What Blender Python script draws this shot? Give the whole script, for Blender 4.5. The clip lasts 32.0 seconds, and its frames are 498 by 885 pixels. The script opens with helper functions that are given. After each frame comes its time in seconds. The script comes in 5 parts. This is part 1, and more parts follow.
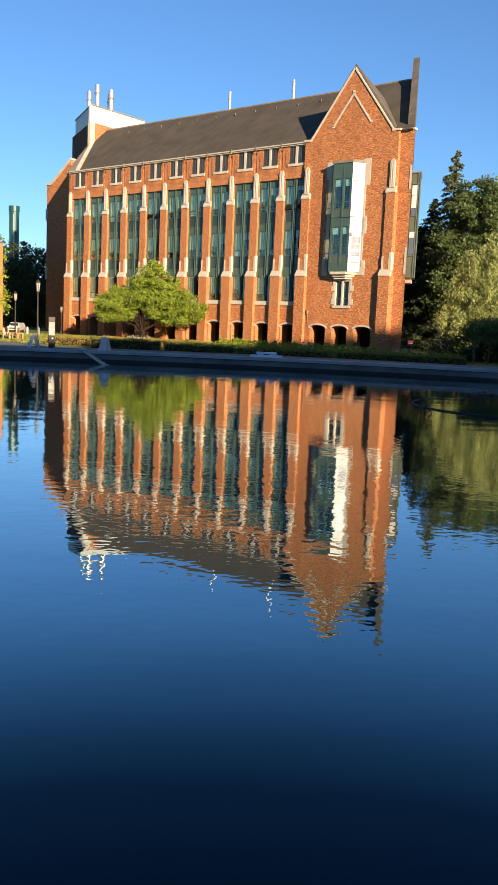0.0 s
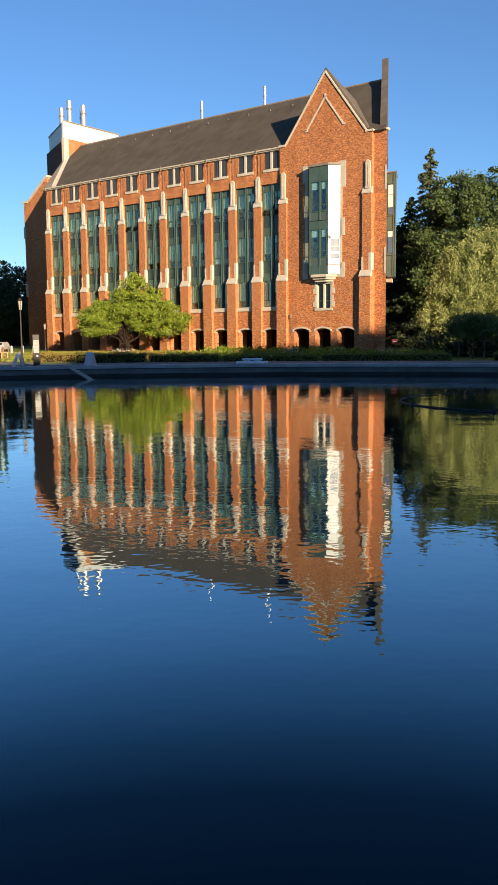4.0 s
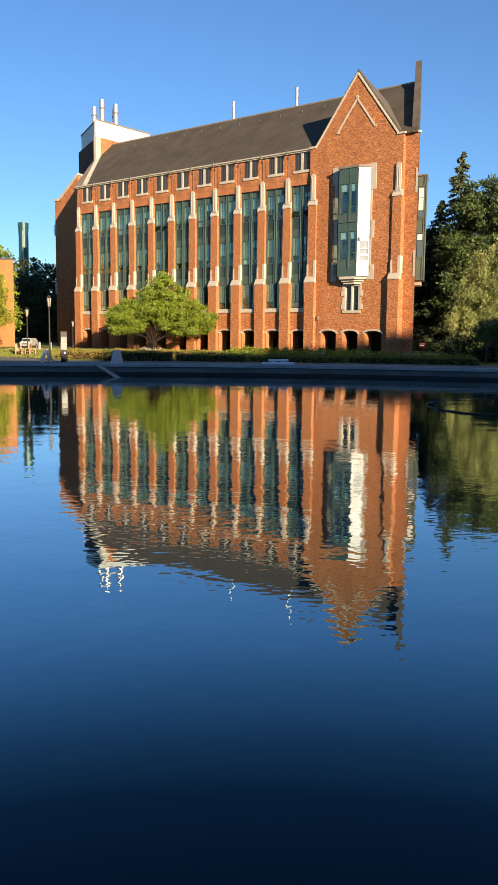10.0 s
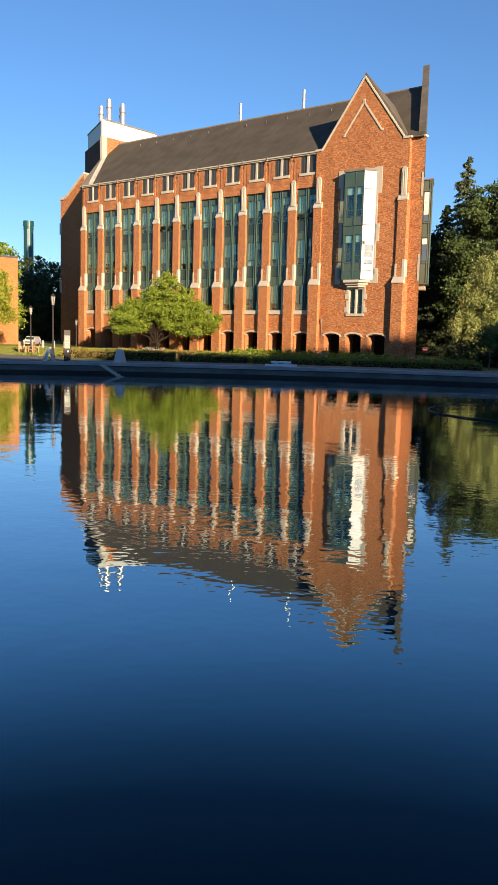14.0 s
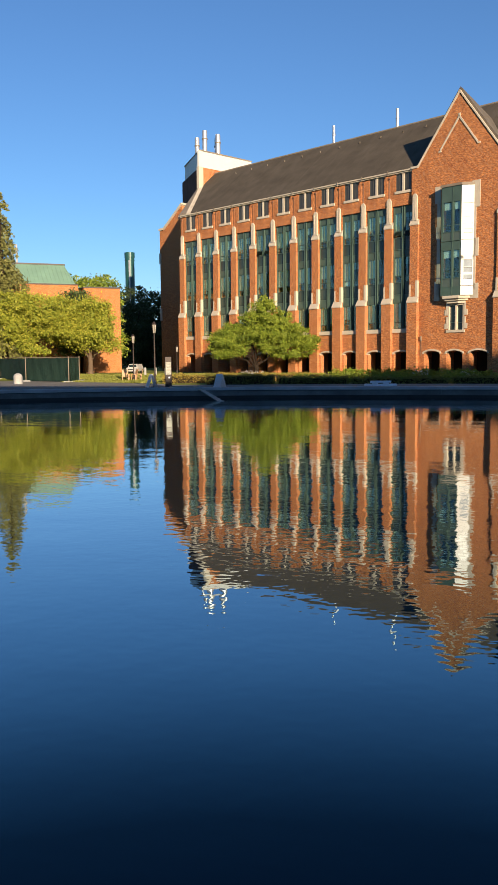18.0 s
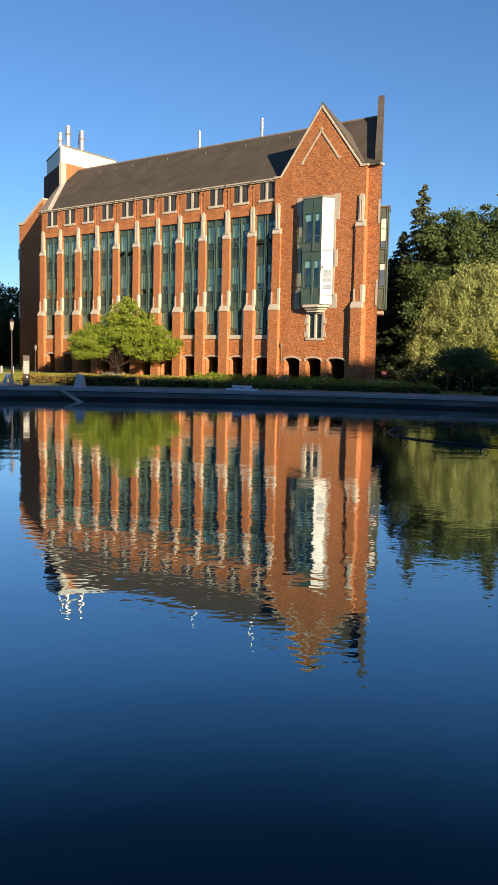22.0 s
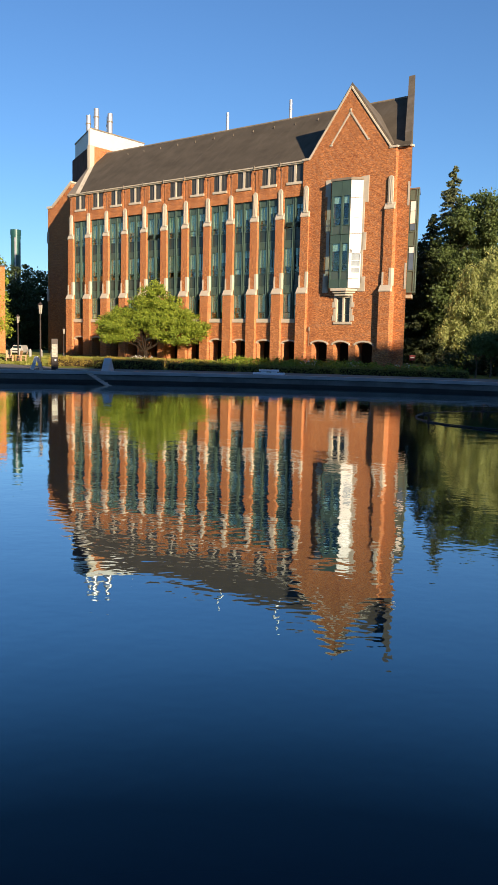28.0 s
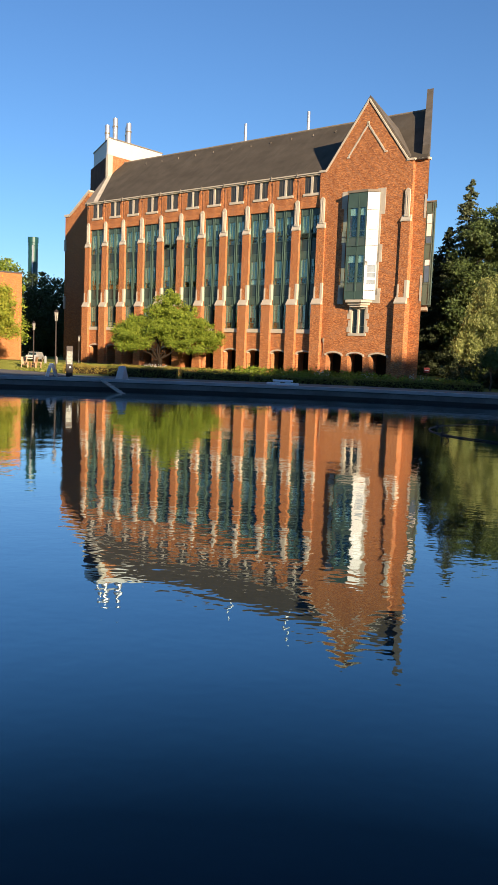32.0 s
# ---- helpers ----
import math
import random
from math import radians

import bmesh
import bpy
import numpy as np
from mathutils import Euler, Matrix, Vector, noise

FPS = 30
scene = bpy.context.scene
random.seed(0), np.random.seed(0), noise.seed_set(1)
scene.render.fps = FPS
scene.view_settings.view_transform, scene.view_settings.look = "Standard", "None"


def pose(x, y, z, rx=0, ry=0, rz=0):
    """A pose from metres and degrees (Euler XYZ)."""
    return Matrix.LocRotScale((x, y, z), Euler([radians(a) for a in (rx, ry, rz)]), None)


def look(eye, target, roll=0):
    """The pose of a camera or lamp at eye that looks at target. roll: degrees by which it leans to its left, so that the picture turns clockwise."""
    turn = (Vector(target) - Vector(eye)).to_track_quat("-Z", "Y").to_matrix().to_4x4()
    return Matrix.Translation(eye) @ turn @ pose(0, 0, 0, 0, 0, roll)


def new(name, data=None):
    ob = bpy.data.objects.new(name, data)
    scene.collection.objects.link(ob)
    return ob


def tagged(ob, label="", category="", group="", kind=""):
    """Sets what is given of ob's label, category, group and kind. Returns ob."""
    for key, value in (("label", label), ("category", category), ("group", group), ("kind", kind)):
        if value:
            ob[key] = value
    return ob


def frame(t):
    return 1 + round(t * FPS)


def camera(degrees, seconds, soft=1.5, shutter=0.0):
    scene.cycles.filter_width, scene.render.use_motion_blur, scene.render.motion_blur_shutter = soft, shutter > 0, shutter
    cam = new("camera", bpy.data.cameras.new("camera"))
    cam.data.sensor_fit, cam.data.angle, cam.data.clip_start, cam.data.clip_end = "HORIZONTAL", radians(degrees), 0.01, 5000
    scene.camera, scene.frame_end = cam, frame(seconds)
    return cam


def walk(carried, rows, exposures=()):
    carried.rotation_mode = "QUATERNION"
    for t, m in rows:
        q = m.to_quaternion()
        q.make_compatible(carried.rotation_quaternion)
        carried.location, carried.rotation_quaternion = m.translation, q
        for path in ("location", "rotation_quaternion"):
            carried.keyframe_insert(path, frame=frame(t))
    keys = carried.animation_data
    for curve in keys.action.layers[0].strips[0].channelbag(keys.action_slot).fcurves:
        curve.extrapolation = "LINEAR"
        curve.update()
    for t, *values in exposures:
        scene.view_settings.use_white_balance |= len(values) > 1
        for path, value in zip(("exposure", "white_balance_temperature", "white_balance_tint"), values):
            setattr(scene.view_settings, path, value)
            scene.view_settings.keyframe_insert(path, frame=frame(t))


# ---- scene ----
cam = camera(32.97, 32.0, soft=1.45)

# Standing by the pool's near edge and turning: seconds, tilt, lean, turn.
EYE = (0.0, 0.0, 2.3)
TURNS = [
    (0, 82.173, -2.508, 1.378), (0.5, 82.318, -2.365, 1.985), (1, 82.245, -1.773, 2.718), (1.5, 81.922, -0.854, 3.835),
    (2, 82.223, -0.148, 6.154), (2.5, 82.792, 0.047, 8.130), (3, 82.949, 0.772, 6.842), (3.5, 82.657, 0.629, 2.990),
    (4, 82.644, 0.507, 0.315), (4.5, 83.003, 0.728, -0.942), (6.5, 83.368, -0.980, 1.312), (7, 83.372, -1.022, 1.746),
    (7.5, 83.088, -1.168, 1.778), (8, 82.740, -1.381, 1.593), (8.5, 82.837, -0.805, 1.388), (9, 82.946, -0.588, 1.488),
    (9.5, 82.840, -0.760, 1.798), (10, 82.690, -0.585, 2.113), (10.5, 82.792, -0.763, 1.712), (11, 83.292, -1.099, 0.613),
    (11.5, 83.612, -1.438, -0.358), (12, 83.873, -1.715, -0.708), (12.5, 83.707, -1.872, -0.505), (13, 83.547, -1.769, 0.200),
    (13.5, 83.289, -1.557, 1.330), (14, 82.792, -1.482, 2.335), (14.5, 82.669, -1.484, 2.701), (15, 82.958, -1.218, 3.779),
    (15.5, 83.381, -0.777, 5.749), (17.5, 83.931, 0.666, 8.430), (18, 84.218, 0.504, 8.971), (18.5, 84.498, 0.135, 8.305),
    (19, 84.649, -0.341, 5.222), (19.5, 84.760, -0.643, 2.067), (20, 84.832, -0.922, 0.711), (20.5, 84.856, -0.793, 0.787),
    (21, 84.727, -0.888, 1.254), (21.5, 84.628, -1.114, 0.640), (22, 84.499, -1.258, -0.327), (22.5, 84.140, -1.782, 0.017),
    (23, 84.170, -1.957, 1.248), (23.5, 84.315, -1.881, 2.653), (24, 84.436, -1.280, 3.603), (24.5, 84.266, -1.116, 4.262),
    (26.5, 83.390, -0.661, 4.130), (27, 83.192, -1.029, 3.847), (27.5, 83.074, -1.360, 2.973), (28, 83.371, -1.381, 1.513),
    (28.5, 83.635, -1.691, 0.242), (29, 83.471, -1.706, -0.156), (29.5, 83.506, -1.592, 0.194), (30, 83.793, -1.824, 0.722),
    (30.5, 84.033, -1.779, 1.186), (31, 84.375, -1.833, 1.644), (31.5, 84.300, -2.006, 2.129), (32, 84.010, -2.222, 2.474),
]
walk(cam, [(t, pose(*EYE, rx, ry, rz)) for t, rx, ry, rz in TURNS],
     exposures=((0, 1.21, 6500, 12), (1.9, 1.21, 6500, 12), (2.8, 0.96, 6500, 12), (3.4, 1.01, 6500, 12), (4.4, 1.13, 6500, 12), (14, 1.13, 6500, 12), (16.5, 0.98, 6500, 12), (19, 0.90, 6500, 12), (22, 1.03, 6500, 12), (32, 1.04, 6500, 12)))

# ---- world and sun ----
SUN_DIR = Vector((0.4618, -0.8871, 0.2586)).normalized()      # towards the sun
world = bpy.data.worlds.new("sky_world")
scene.world = world
world.use_nodes = True
wn = world.node_tree
sky = wn.nodes.new("ShaderNodeTexSky")
sky.sky_type = 'NISHITA'
sky.sun_disc = False
sky.sun_elevation = math.asin(SUN_DIR.z)
sky.sun_rotation = math.atan2(SUN_DIR.x, SUN_DIR.y)
sky.altitude = 20.0
sky.air_density = 1.0
sky.dust_density = 0.0
sky.ozone_density = 5.9
wn.links.new(sky.outputs[0], wn.nodes["Background"].inputs[0])
wn.nodes["Background"].inputs[1].default_value = 0.0756
sun = new("sun", bpy.data.lights.new("sun", 'SUN'))
sun.data.energy = 5.0
sun.data.angle = radians(0.5)
sun.data.color = (1.0, 0.80, 0.55)
sun.matrix_world = look(SUN_DIR * 300, (0, 0, 0))

# ---- materials ----
def mat(name):
    m = bpy.data.materials.new(name)
    m.use_nodes = True
    return m, m.node_tree.nodes, m.node_tree.links, m.node_tree.nodes["Principled BSDF"]


def mix(nodes, links, fac, a, b, blend='MIX'):
    n = nodes.new("ShaderNodeMix")
    n.data_type, n.blend_type = 'RGBA', blend
    for sock, v in ((n.inputs[0], fac), (n.inputs[6], a), (n.inputs[7], b)):
        if isinstance(v, (int, float)):
            sock.default_value = v
        elif isinstance(v, tuple):
            sock.default_value = (*v, 1.0)
        else:
            links.new(v, sock)
    return n.outputs[2]


def noise_tex(nodes, links, coord, scale, detail=4.0, rough=0.6):
    n = nodes.new("ShaderNodeTexNoise")
    n.inputs["Scale"].default_value, n.inputs["Detail"].default_value = scale, detail
    n.inputs["Roughness"].default_value = rough
    links.new(coord, n.inputs["Vector"])
    return n.outputs["Fac"]


def ramp(nodes, links, src, lo, hi, a=0.0, b=1.0):
    n = nodes.new("ShaderNodeMapRange")
    n.inputs["From Min"].default_value, n.inputs["From Max"].default_value = lo, hi
    n.inputs["To Min"].default_value, n.inputs["To Max"].default_value = a, b
    links.new(src, n.inputs["Value"])
    return n.outputs["Result"]


def coords(nodes, kind="Object", scale=None, links=None):
    n = nodes.new("ShaderNodeTexCoord")
    if scale is None:
        return n.outputs[kind]
    m = nodes.new("ShaderNodeMapping")
    m.inputs["Scale"].default_value = scale
    links.new(n.outputs[kind], m.inputs["Vector"])
    return m.outputs["Vector"]


def bump(nodes, links, bsdf, height, strength=0.3, dist=0.02):
    b = nodes.new("ShaderNodeBump")
    b.inputs["Strength"].default_value, b.inputs["Distance"].default_value = strength, dist
    links.new(height, b.inputs["Height"])
    links.new(b.outputs["Normal"], bsdf.inputs["Normal"])


def plain(name, col, rough=0.6, metal=0.0, var=0.25, scale=3.0, bumpy=0.0):
    """A surface with stains at a large scale and grain at a small one."""
    m, n, l, b = mat(name)
    c = coords(n)
    big = noise_tex(n, l, c, scale, 5.0)
    fine = noise_tex(n, l, c, scale * 14.0, 3.0)
    dark = tuple(x * (1 - var) for x in col)
    light = tuple(min(1.0, x * (1 + var * 0.6)) for x in col)
    c1 = mix(n, l, ramp(n, l, big, 0.3, 0.7), dark, light)
    c2 = mix(n, l, ramp(n, l, fine, 0.35, 0.65, 0.0, 0.5), c1, tuple(x * (1 - var * 0.7) for x in col))
    l.new(c2, b.inputs["Base Color"])
    b.inputs["Roughness"].default_value, b.inputs["Metallic"].default_value = rough, metal
    if bumpy:
        bump(n, l, b, fine, bumpy, 0.03)
    return m


def brick_mat(name, c1, c2, mortar, length=0.30, row=0.10, dirt=0.3):
    """Running-bond brick, laid along local x and z, with fired-colour spread and weathering."""
    m, n, l, b = mat(name)
    tc = n.new("ShaderNodeTexCoord")
    sep = n.new("ShaderNodeSeparateXYZ")
    l.new(tc.outputs["Object"], sep.inputs[0])
    add = n.new("ShaderNodeMath")
    l.new(sep.outputs[0], add.inputs[0])
    l.new(sep.outputs[1], add.inputs[1])
    comb = n.new("ShaderNodeCombineXYZ")
    l.new(add.outputs[0], comb.inputs[0])
    l.new(sep.outputs[2], comb.inputs[1])
    br = n.new("ShaderNodeTexBrick")
    br.inputs["Scale"].default_value = 1.0
    br.inputs["Brick Width"].default_value, br.inputs["Row Height"].default_value = length, row
    br.inputs["Mortar Size"].default_value, br.inputs["Bias"].default_value = 0.008, -0.1
    br.inputs["Color1"].default_value, br.inputs["Color2"].default_value = (*c1, 1), (*c2, 1)
    br.inputs["Mortar"].default_value = (*mortar, 1)
    l.new(comb.outputs[0], br.inputs["Vector"])
    patch = noise_tex(n, l, coords(n, "Object", (1.0, 1.0, 2.8), l), 4.6, 2.0, 0.6)
    burnt = noise_tex(n, l, coords(n, "Object", (1.1, 1.1, 3.1), l), 5.2, 2.0, 0.6)
    stain = noise_tex(n, l, coords(n, "Object", (0.5, 0.5, 0.06), l), 1.0, 4.0)
    dk = tuple(x * (1 - dirt) for x in c1)
    a = mix(n, l, ramp(n, l, patch, 0.50, 0.60, 0.0, 0.9), br.outputs["Color"], tuple(x * f for x, f in zip(c2, (1.45, 1.5, 1.4))))
    a = mix(n, l, ramp(n, l, burnt, 0.52, 0.62, 0.0, 0.6), a, tuple(0.62 * x for x in c1))
    a = mix(n, l, ramp(n, l, stain, 0.5, 0.75, 0.0, 0.35), a, dk)
    l.new(a, b.inputs["Base Color"])
    b.inputs["Roughness"].default_value = 0.9
    b.inputs["Specular IOR Level"].default_value = 0.15
    bump(n, l, b, br.outputs["Fac"], 0.4, -0.01)
    return m


M_BRICK = brick_mat("red_brick", (0.30, 0.099, 0.038), (0.475, 0.188, 0.071), (0.43, 0.29, 0.19))
M_BRICK2 = brick_mat("orange_brick", (0.36, 0.135, 0.045), (0.41, 0.165, 0.058), (0.43, 0.28, 0.17))
M_DARKBRICK = brick_mat("dark_brick", (0.21, 0.065, 0.03), (0.25, 0.085, 0.04), (0.2, 0.12, 0.09))
M_STONE = plain("cast_stone", (0.54, 0.47, 0.365), 0.75, 0, 0.2, 1.2, 0.15)
M_SLATE = plain("slate_roofing", (0.092, 0.078, 0.061), 0.95, 0, 0.3, 0.5, 0.3)


def streak(material, col, fac=0.5):
    """Pale run-off streaks down a roof, on top of what the material has."""
    n, l = material.node_tree.nodes, material.node_tree.links
    b = n["Principled BSDF"]
    src = b.inputs["Base Color"].links[0].from_socket
    s = noise_tex(n, l, coords(n, "Object", (1.6, 0.12, 0.12), l), 1.0, 5.0, 0.7)
    l.new(mix(n, l, ramp(n, l, s, 0.52, 0.72, 0.0, fac), src, col), b.inputs["Base Color"])


streak(M_SLATE, (0.13, 0.113, 0.092), 0.35)
M_GREEN = plain("green_painted_metal", (0.062, 0.105, 0.084), 0.45, 0.0, 0.2, 1.0)
# Cream of the penthouse; on the oriel's side it stands for sun glare.
M_WHITE = plain("cream_panel_and_sun_glare", (0.58, 0.57, 0.54), 0.5, 0.0, 0.08, 0.6)
M_CONC = plain("pool_rim_concrete", (0.38, 0.37, 0.35), 0.8, 0, 0.3, 0.8, 0.25)
# Wet base of the rim; also colours the shade strip under the coping.
M_WET_SHADE = plain("wet_and_shaded_concrete", (0.035, 0.035, 0.032), 0.35, 0, 0.4, 0.9)
# Near-black: the arcade's inner shade is put into this colour.
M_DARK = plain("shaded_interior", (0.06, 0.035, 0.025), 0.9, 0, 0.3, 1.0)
M_STEEL = plain("galvanised_steel", (0.50, 0.51, 0.53), 0.45, 0.7, 0.15, 2.0)
M_ZINC = plain("lead_grey_coping", (0.24, 0.195, 0.145), 0.85, 0.0, 0.3, 1.0)


def glass_mat(name, tint=(0.02, 0.035, 0.04)):
    m, n, l, b = mat(name)
    b.inputs["Base Color"].default_value = (*tint, 1)
    b.inputs["Roughness"].default_value, b.inputs["IOR"].default_value = 0.03, 1.5
    wob = noise_tex(n, l, coords(n), 0.45, 1.0)
    bump(n, l, b, wob, 0.12, 0.2)
    return m


M_GLASS = glass_mat("window_glass")


def water_mat():
    """Still, dark water: a clear mirror at a low angle, seen into where one looks down."""
    m, n, l, b = mat("pool_water")
    w1 = noise_tex(n, l, coords(n, "Object", (0.4, 1.0, 1.0), l), 0.8, 1.0, 0.5)
    w2 = noise_tex(n, l, coords(n, "Object", (1.2, 0.9, 1.0), l), 2.3, 1.0, 0.5)
    w3 = noise_tex(n, l, coords(n, "Object", (0.8, 1.0, 1.0), l), 8.0, 1.0, 0.5)
    last = w1
    for w, k in ((w2, 0.28), (w3, 0.21)):
        mx = n.new("ShaderNodeMath")
        mx.operation = 'MULTIPLY_ADD'
        l.new(w, mx.inputs[0])
        mx.inputs[1].default_value = k
        l.new(last, mx.inputs[2])
        last = mx.outputs[0]
    bp = n.new("ShaderNodeBump")
    bp.inputs["Strength"].default_value, bp.inputs["Distance"].default_value = 1.0, 0.007
    l.new(last, bp.inputs["Height"])
    deep, gloss, both = n.new("ShaderNodeBsdfDiffuse"), n.new("ShaderNodeBsdfGlossy"), n.new("ShaderNodeMixShader")
    deep.inputs["Color"].default_value = (0.0, 0.010, 0.020, 1)
    gloss.inputs["Roughness"].default_value = 0.015
    # Reflection's strength and blue tint are put in by hand, by viewing angle.
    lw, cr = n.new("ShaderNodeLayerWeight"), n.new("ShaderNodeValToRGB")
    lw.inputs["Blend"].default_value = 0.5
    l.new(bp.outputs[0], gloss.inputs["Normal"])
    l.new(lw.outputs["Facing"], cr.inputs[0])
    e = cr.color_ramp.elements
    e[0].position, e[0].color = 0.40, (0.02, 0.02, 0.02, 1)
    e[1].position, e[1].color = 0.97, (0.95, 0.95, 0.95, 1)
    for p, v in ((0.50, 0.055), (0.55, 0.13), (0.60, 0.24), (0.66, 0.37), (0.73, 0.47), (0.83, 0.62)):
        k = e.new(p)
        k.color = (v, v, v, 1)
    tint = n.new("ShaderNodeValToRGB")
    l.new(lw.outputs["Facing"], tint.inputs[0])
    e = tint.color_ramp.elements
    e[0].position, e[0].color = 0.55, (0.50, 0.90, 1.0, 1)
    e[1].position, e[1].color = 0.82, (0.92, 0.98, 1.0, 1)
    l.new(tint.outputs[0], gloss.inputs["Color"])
    l.new(cr.outputs[0], both.inputs[0])
    l.new(deep.outputs[0], both.inputs[1])
    l.new(gloss.outputs[0], both.inputs[2])
    l.new(both.outputs[0], n["Material Output"].inputs["Surface"])
    return m


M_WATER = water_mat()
M_GRASS = plain("lawn_grass", (0.17, 0.19, 0.045), 0.9, 0, 0.3, 0.6, 0.3)
M_PAVE = plain("asphalt_path", (0.22, 0.205, 0.18), 0.9, 0, 0.25, 0.7, 0.3)


# ---- lie of the land, fitted to the camera's view: level round the pool, then a gentle rise ----
def draw_in(y):
    """Scale of the outer plan about the eye, to fit the camera's view: full size round the pool, 0.8 from 80 plan units
    on.
    """
    return 1.0 - 0.2 * min(1.0, max(0.0, (y - 55.0) / 25.0))


# Scales a pose about EYE, so its place in the view stays.
def settled(m):
    s = draw_in(m.translation.y)
    return Matrix.Translation(Vector(EYE) * (1.0 - s)) @ Matrix.Scale(s, 4) @ m


def ground_z(y):
    """Height of the ground: 0.5 at the pool walk, 0.86 from 64 m on."""
    if y <= 55.0:
        return 0.5
    u, v = 55.0, 80.0
    for _ in range(30):
        w = (u + v) / 2
        u, v = (w, v) if w * draw_in(w) < y else (u, w)
    return EYE[2] - (EYE[2] - 0.5) * draw_in(u)


# ---- mesh helpers ----
def part(name, data, material, parent=None, label="", m=None):
    """Links a bmesh or mesh as one object, under a thing or a part."""
    if isinstance(data, bmesh.types.BMesh):
        me = bpy.data.meshes.new(name)
        data.to_mesh(me)
        data.free()
    else:
        me = data
    if material is not None and not me.materials:
        me.materials.append(material)
    ob = new(name, me)
    if parent is not None:
        ob.parent = parent
    if m is not None:
        ob.matrix_basis = m
    if label:
        ob["label"] = label
    return ob


def thing(name, label, category, m=None, group="", kind=""):
    ob = new(name)
    ob.empty_display_size = 0.3
    if m is not None:
        ob.matrix_basis = settled(m)
    return tagged(ob, label, category, group, kind)


def box(bm, x0, x1, y0, y1, z0, z1):
    vs = [bm.verts.new((x, y, z)) for x in (x0, x1) for y in (y0, y1) for z in (z0, z1)]
    for f in ((0, 1, 3, 2), (4, 6, 7, 5), (0, 4, 5, 1), (2, 3, 7, 6), (0, 2, 6, 4), (1, 5, 7, 3)):
        bm.faces.new([vs[i] for i in f])
    return bm


def boxes(*bs):
    bm = bmesh.new()
    for b in bs:
        box(bm, *b)
    return bm


def bevelled(bm, w=0.02, seg=1):
    bmesh.ops.bevel(bm, geom=list(bm.edges), offset=w, segments=seg, affect='EDGES')
    return bm


def prism(bm, pts, y0, y1):
    """A plate: the outline pts (x, z), anticlockwise seen from -y, from y0 to y1."""
    a = [bm.verts.new((x, y0, z)) for x, z in pts]
    b = [bm.verts.new((x, y1, z)) for x, z in pts]
    bm.faces.new(a)
    bm.faces.new(b[::-1])
    for i in range(len(pts)):
        j = (i + 1) % len(pts)
        bm.faces.new((a[j], a[i], b[i], b[j]))
    return bm


def slab(bm, pts, z0, z1):
    """A block: the outline pts (x, y), anticlockwise from above, from z0 to z1."""
    a = [bm.verts.new((x, y, z0)) for x, y in pts]
    b = [bm.verts.new((x, y, z1)) for x, y in pts]
    bm.faces.new(a[::-1])
    bm.faces.new(b)
    for i in range(len(pts)):
        j = (i + 1) % len(pts)
        bm.faces.new((a[i], a[j], b[j], b[i]))
    return bm


def rod(bm, p0, p1, r0, r1=None, n=10, caps=True):
    p0, p1 = Vector(p0), Vector(p1)
    r1 = r0 if r1 is None else r1
    d = (p1 - p0).normalized()
    u = d.orthogonal().normalized()
    w = d.cross(u)
    ra = [bm.verts.new(p0 + (u * math.cos(i * math.tau / n) + w * math.sin(i * math.tau / n)) * r0) for i in range(n)]
    rb = [bm.verts.new(p1 + (u * math.cos(i * math.tau / n) + w * math.sin(i * math.tau / n)) * r1) for i in range(n)]
    for i in range(n):
        j = (i + 1) % n
        bm.faces.new((ra[i], ra[j], rb[j], rb[i]))
    if caps:
        bm.faces.new(ra[::-1])
        bm.faces.new(rb)
    return bm


# ---- pool, water and ground ----
GROUND_Z = 0.5
WATER_Z = -0.09
POOL_C, POOL_A, POOL_B = (-2.0, 25.0), 34.0, 24.2


def oval(grow, n=160):
    return [(POOL_C[0] + (POOL_A + grow) * math.cos(i * math.tau / n), POOL_C[1] + (POOL_B + grow) * math.sin(i * math.tau / n)) for i in range(n)]


bm = bmesh.new()
slab(bm, oval(0.09), -1.1, WATER_Z)
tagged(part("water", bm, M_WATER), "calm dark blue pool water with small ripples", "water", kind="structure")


def ring_wall(bm, grow0, grow1, z0, z1):
    a, b = oval(grow0), oval(grow1)
    n = len(a)
    V = [[bm.verts.new((*p, z)) for p in o] for o, z in ((a, z0), (b, z0), (b, z1), (a, z1))]
    for i in range(n):
        j = (i + 1) % n
        for k in range(4):
            p, q = V[k], V[(k + 1) % 4]
            bm.faces.new((p[i], p[j], q[j], q[i]))
    return bm


rim = thing("pool_rim", "weathered grey concrete rim around the pool", "pool rim", kind="structure")
M_STAIN = plain("stained_concrete", (0.17, 0.165, 0.15), 0.85, 0, 0.45, 0.7, 0.25)
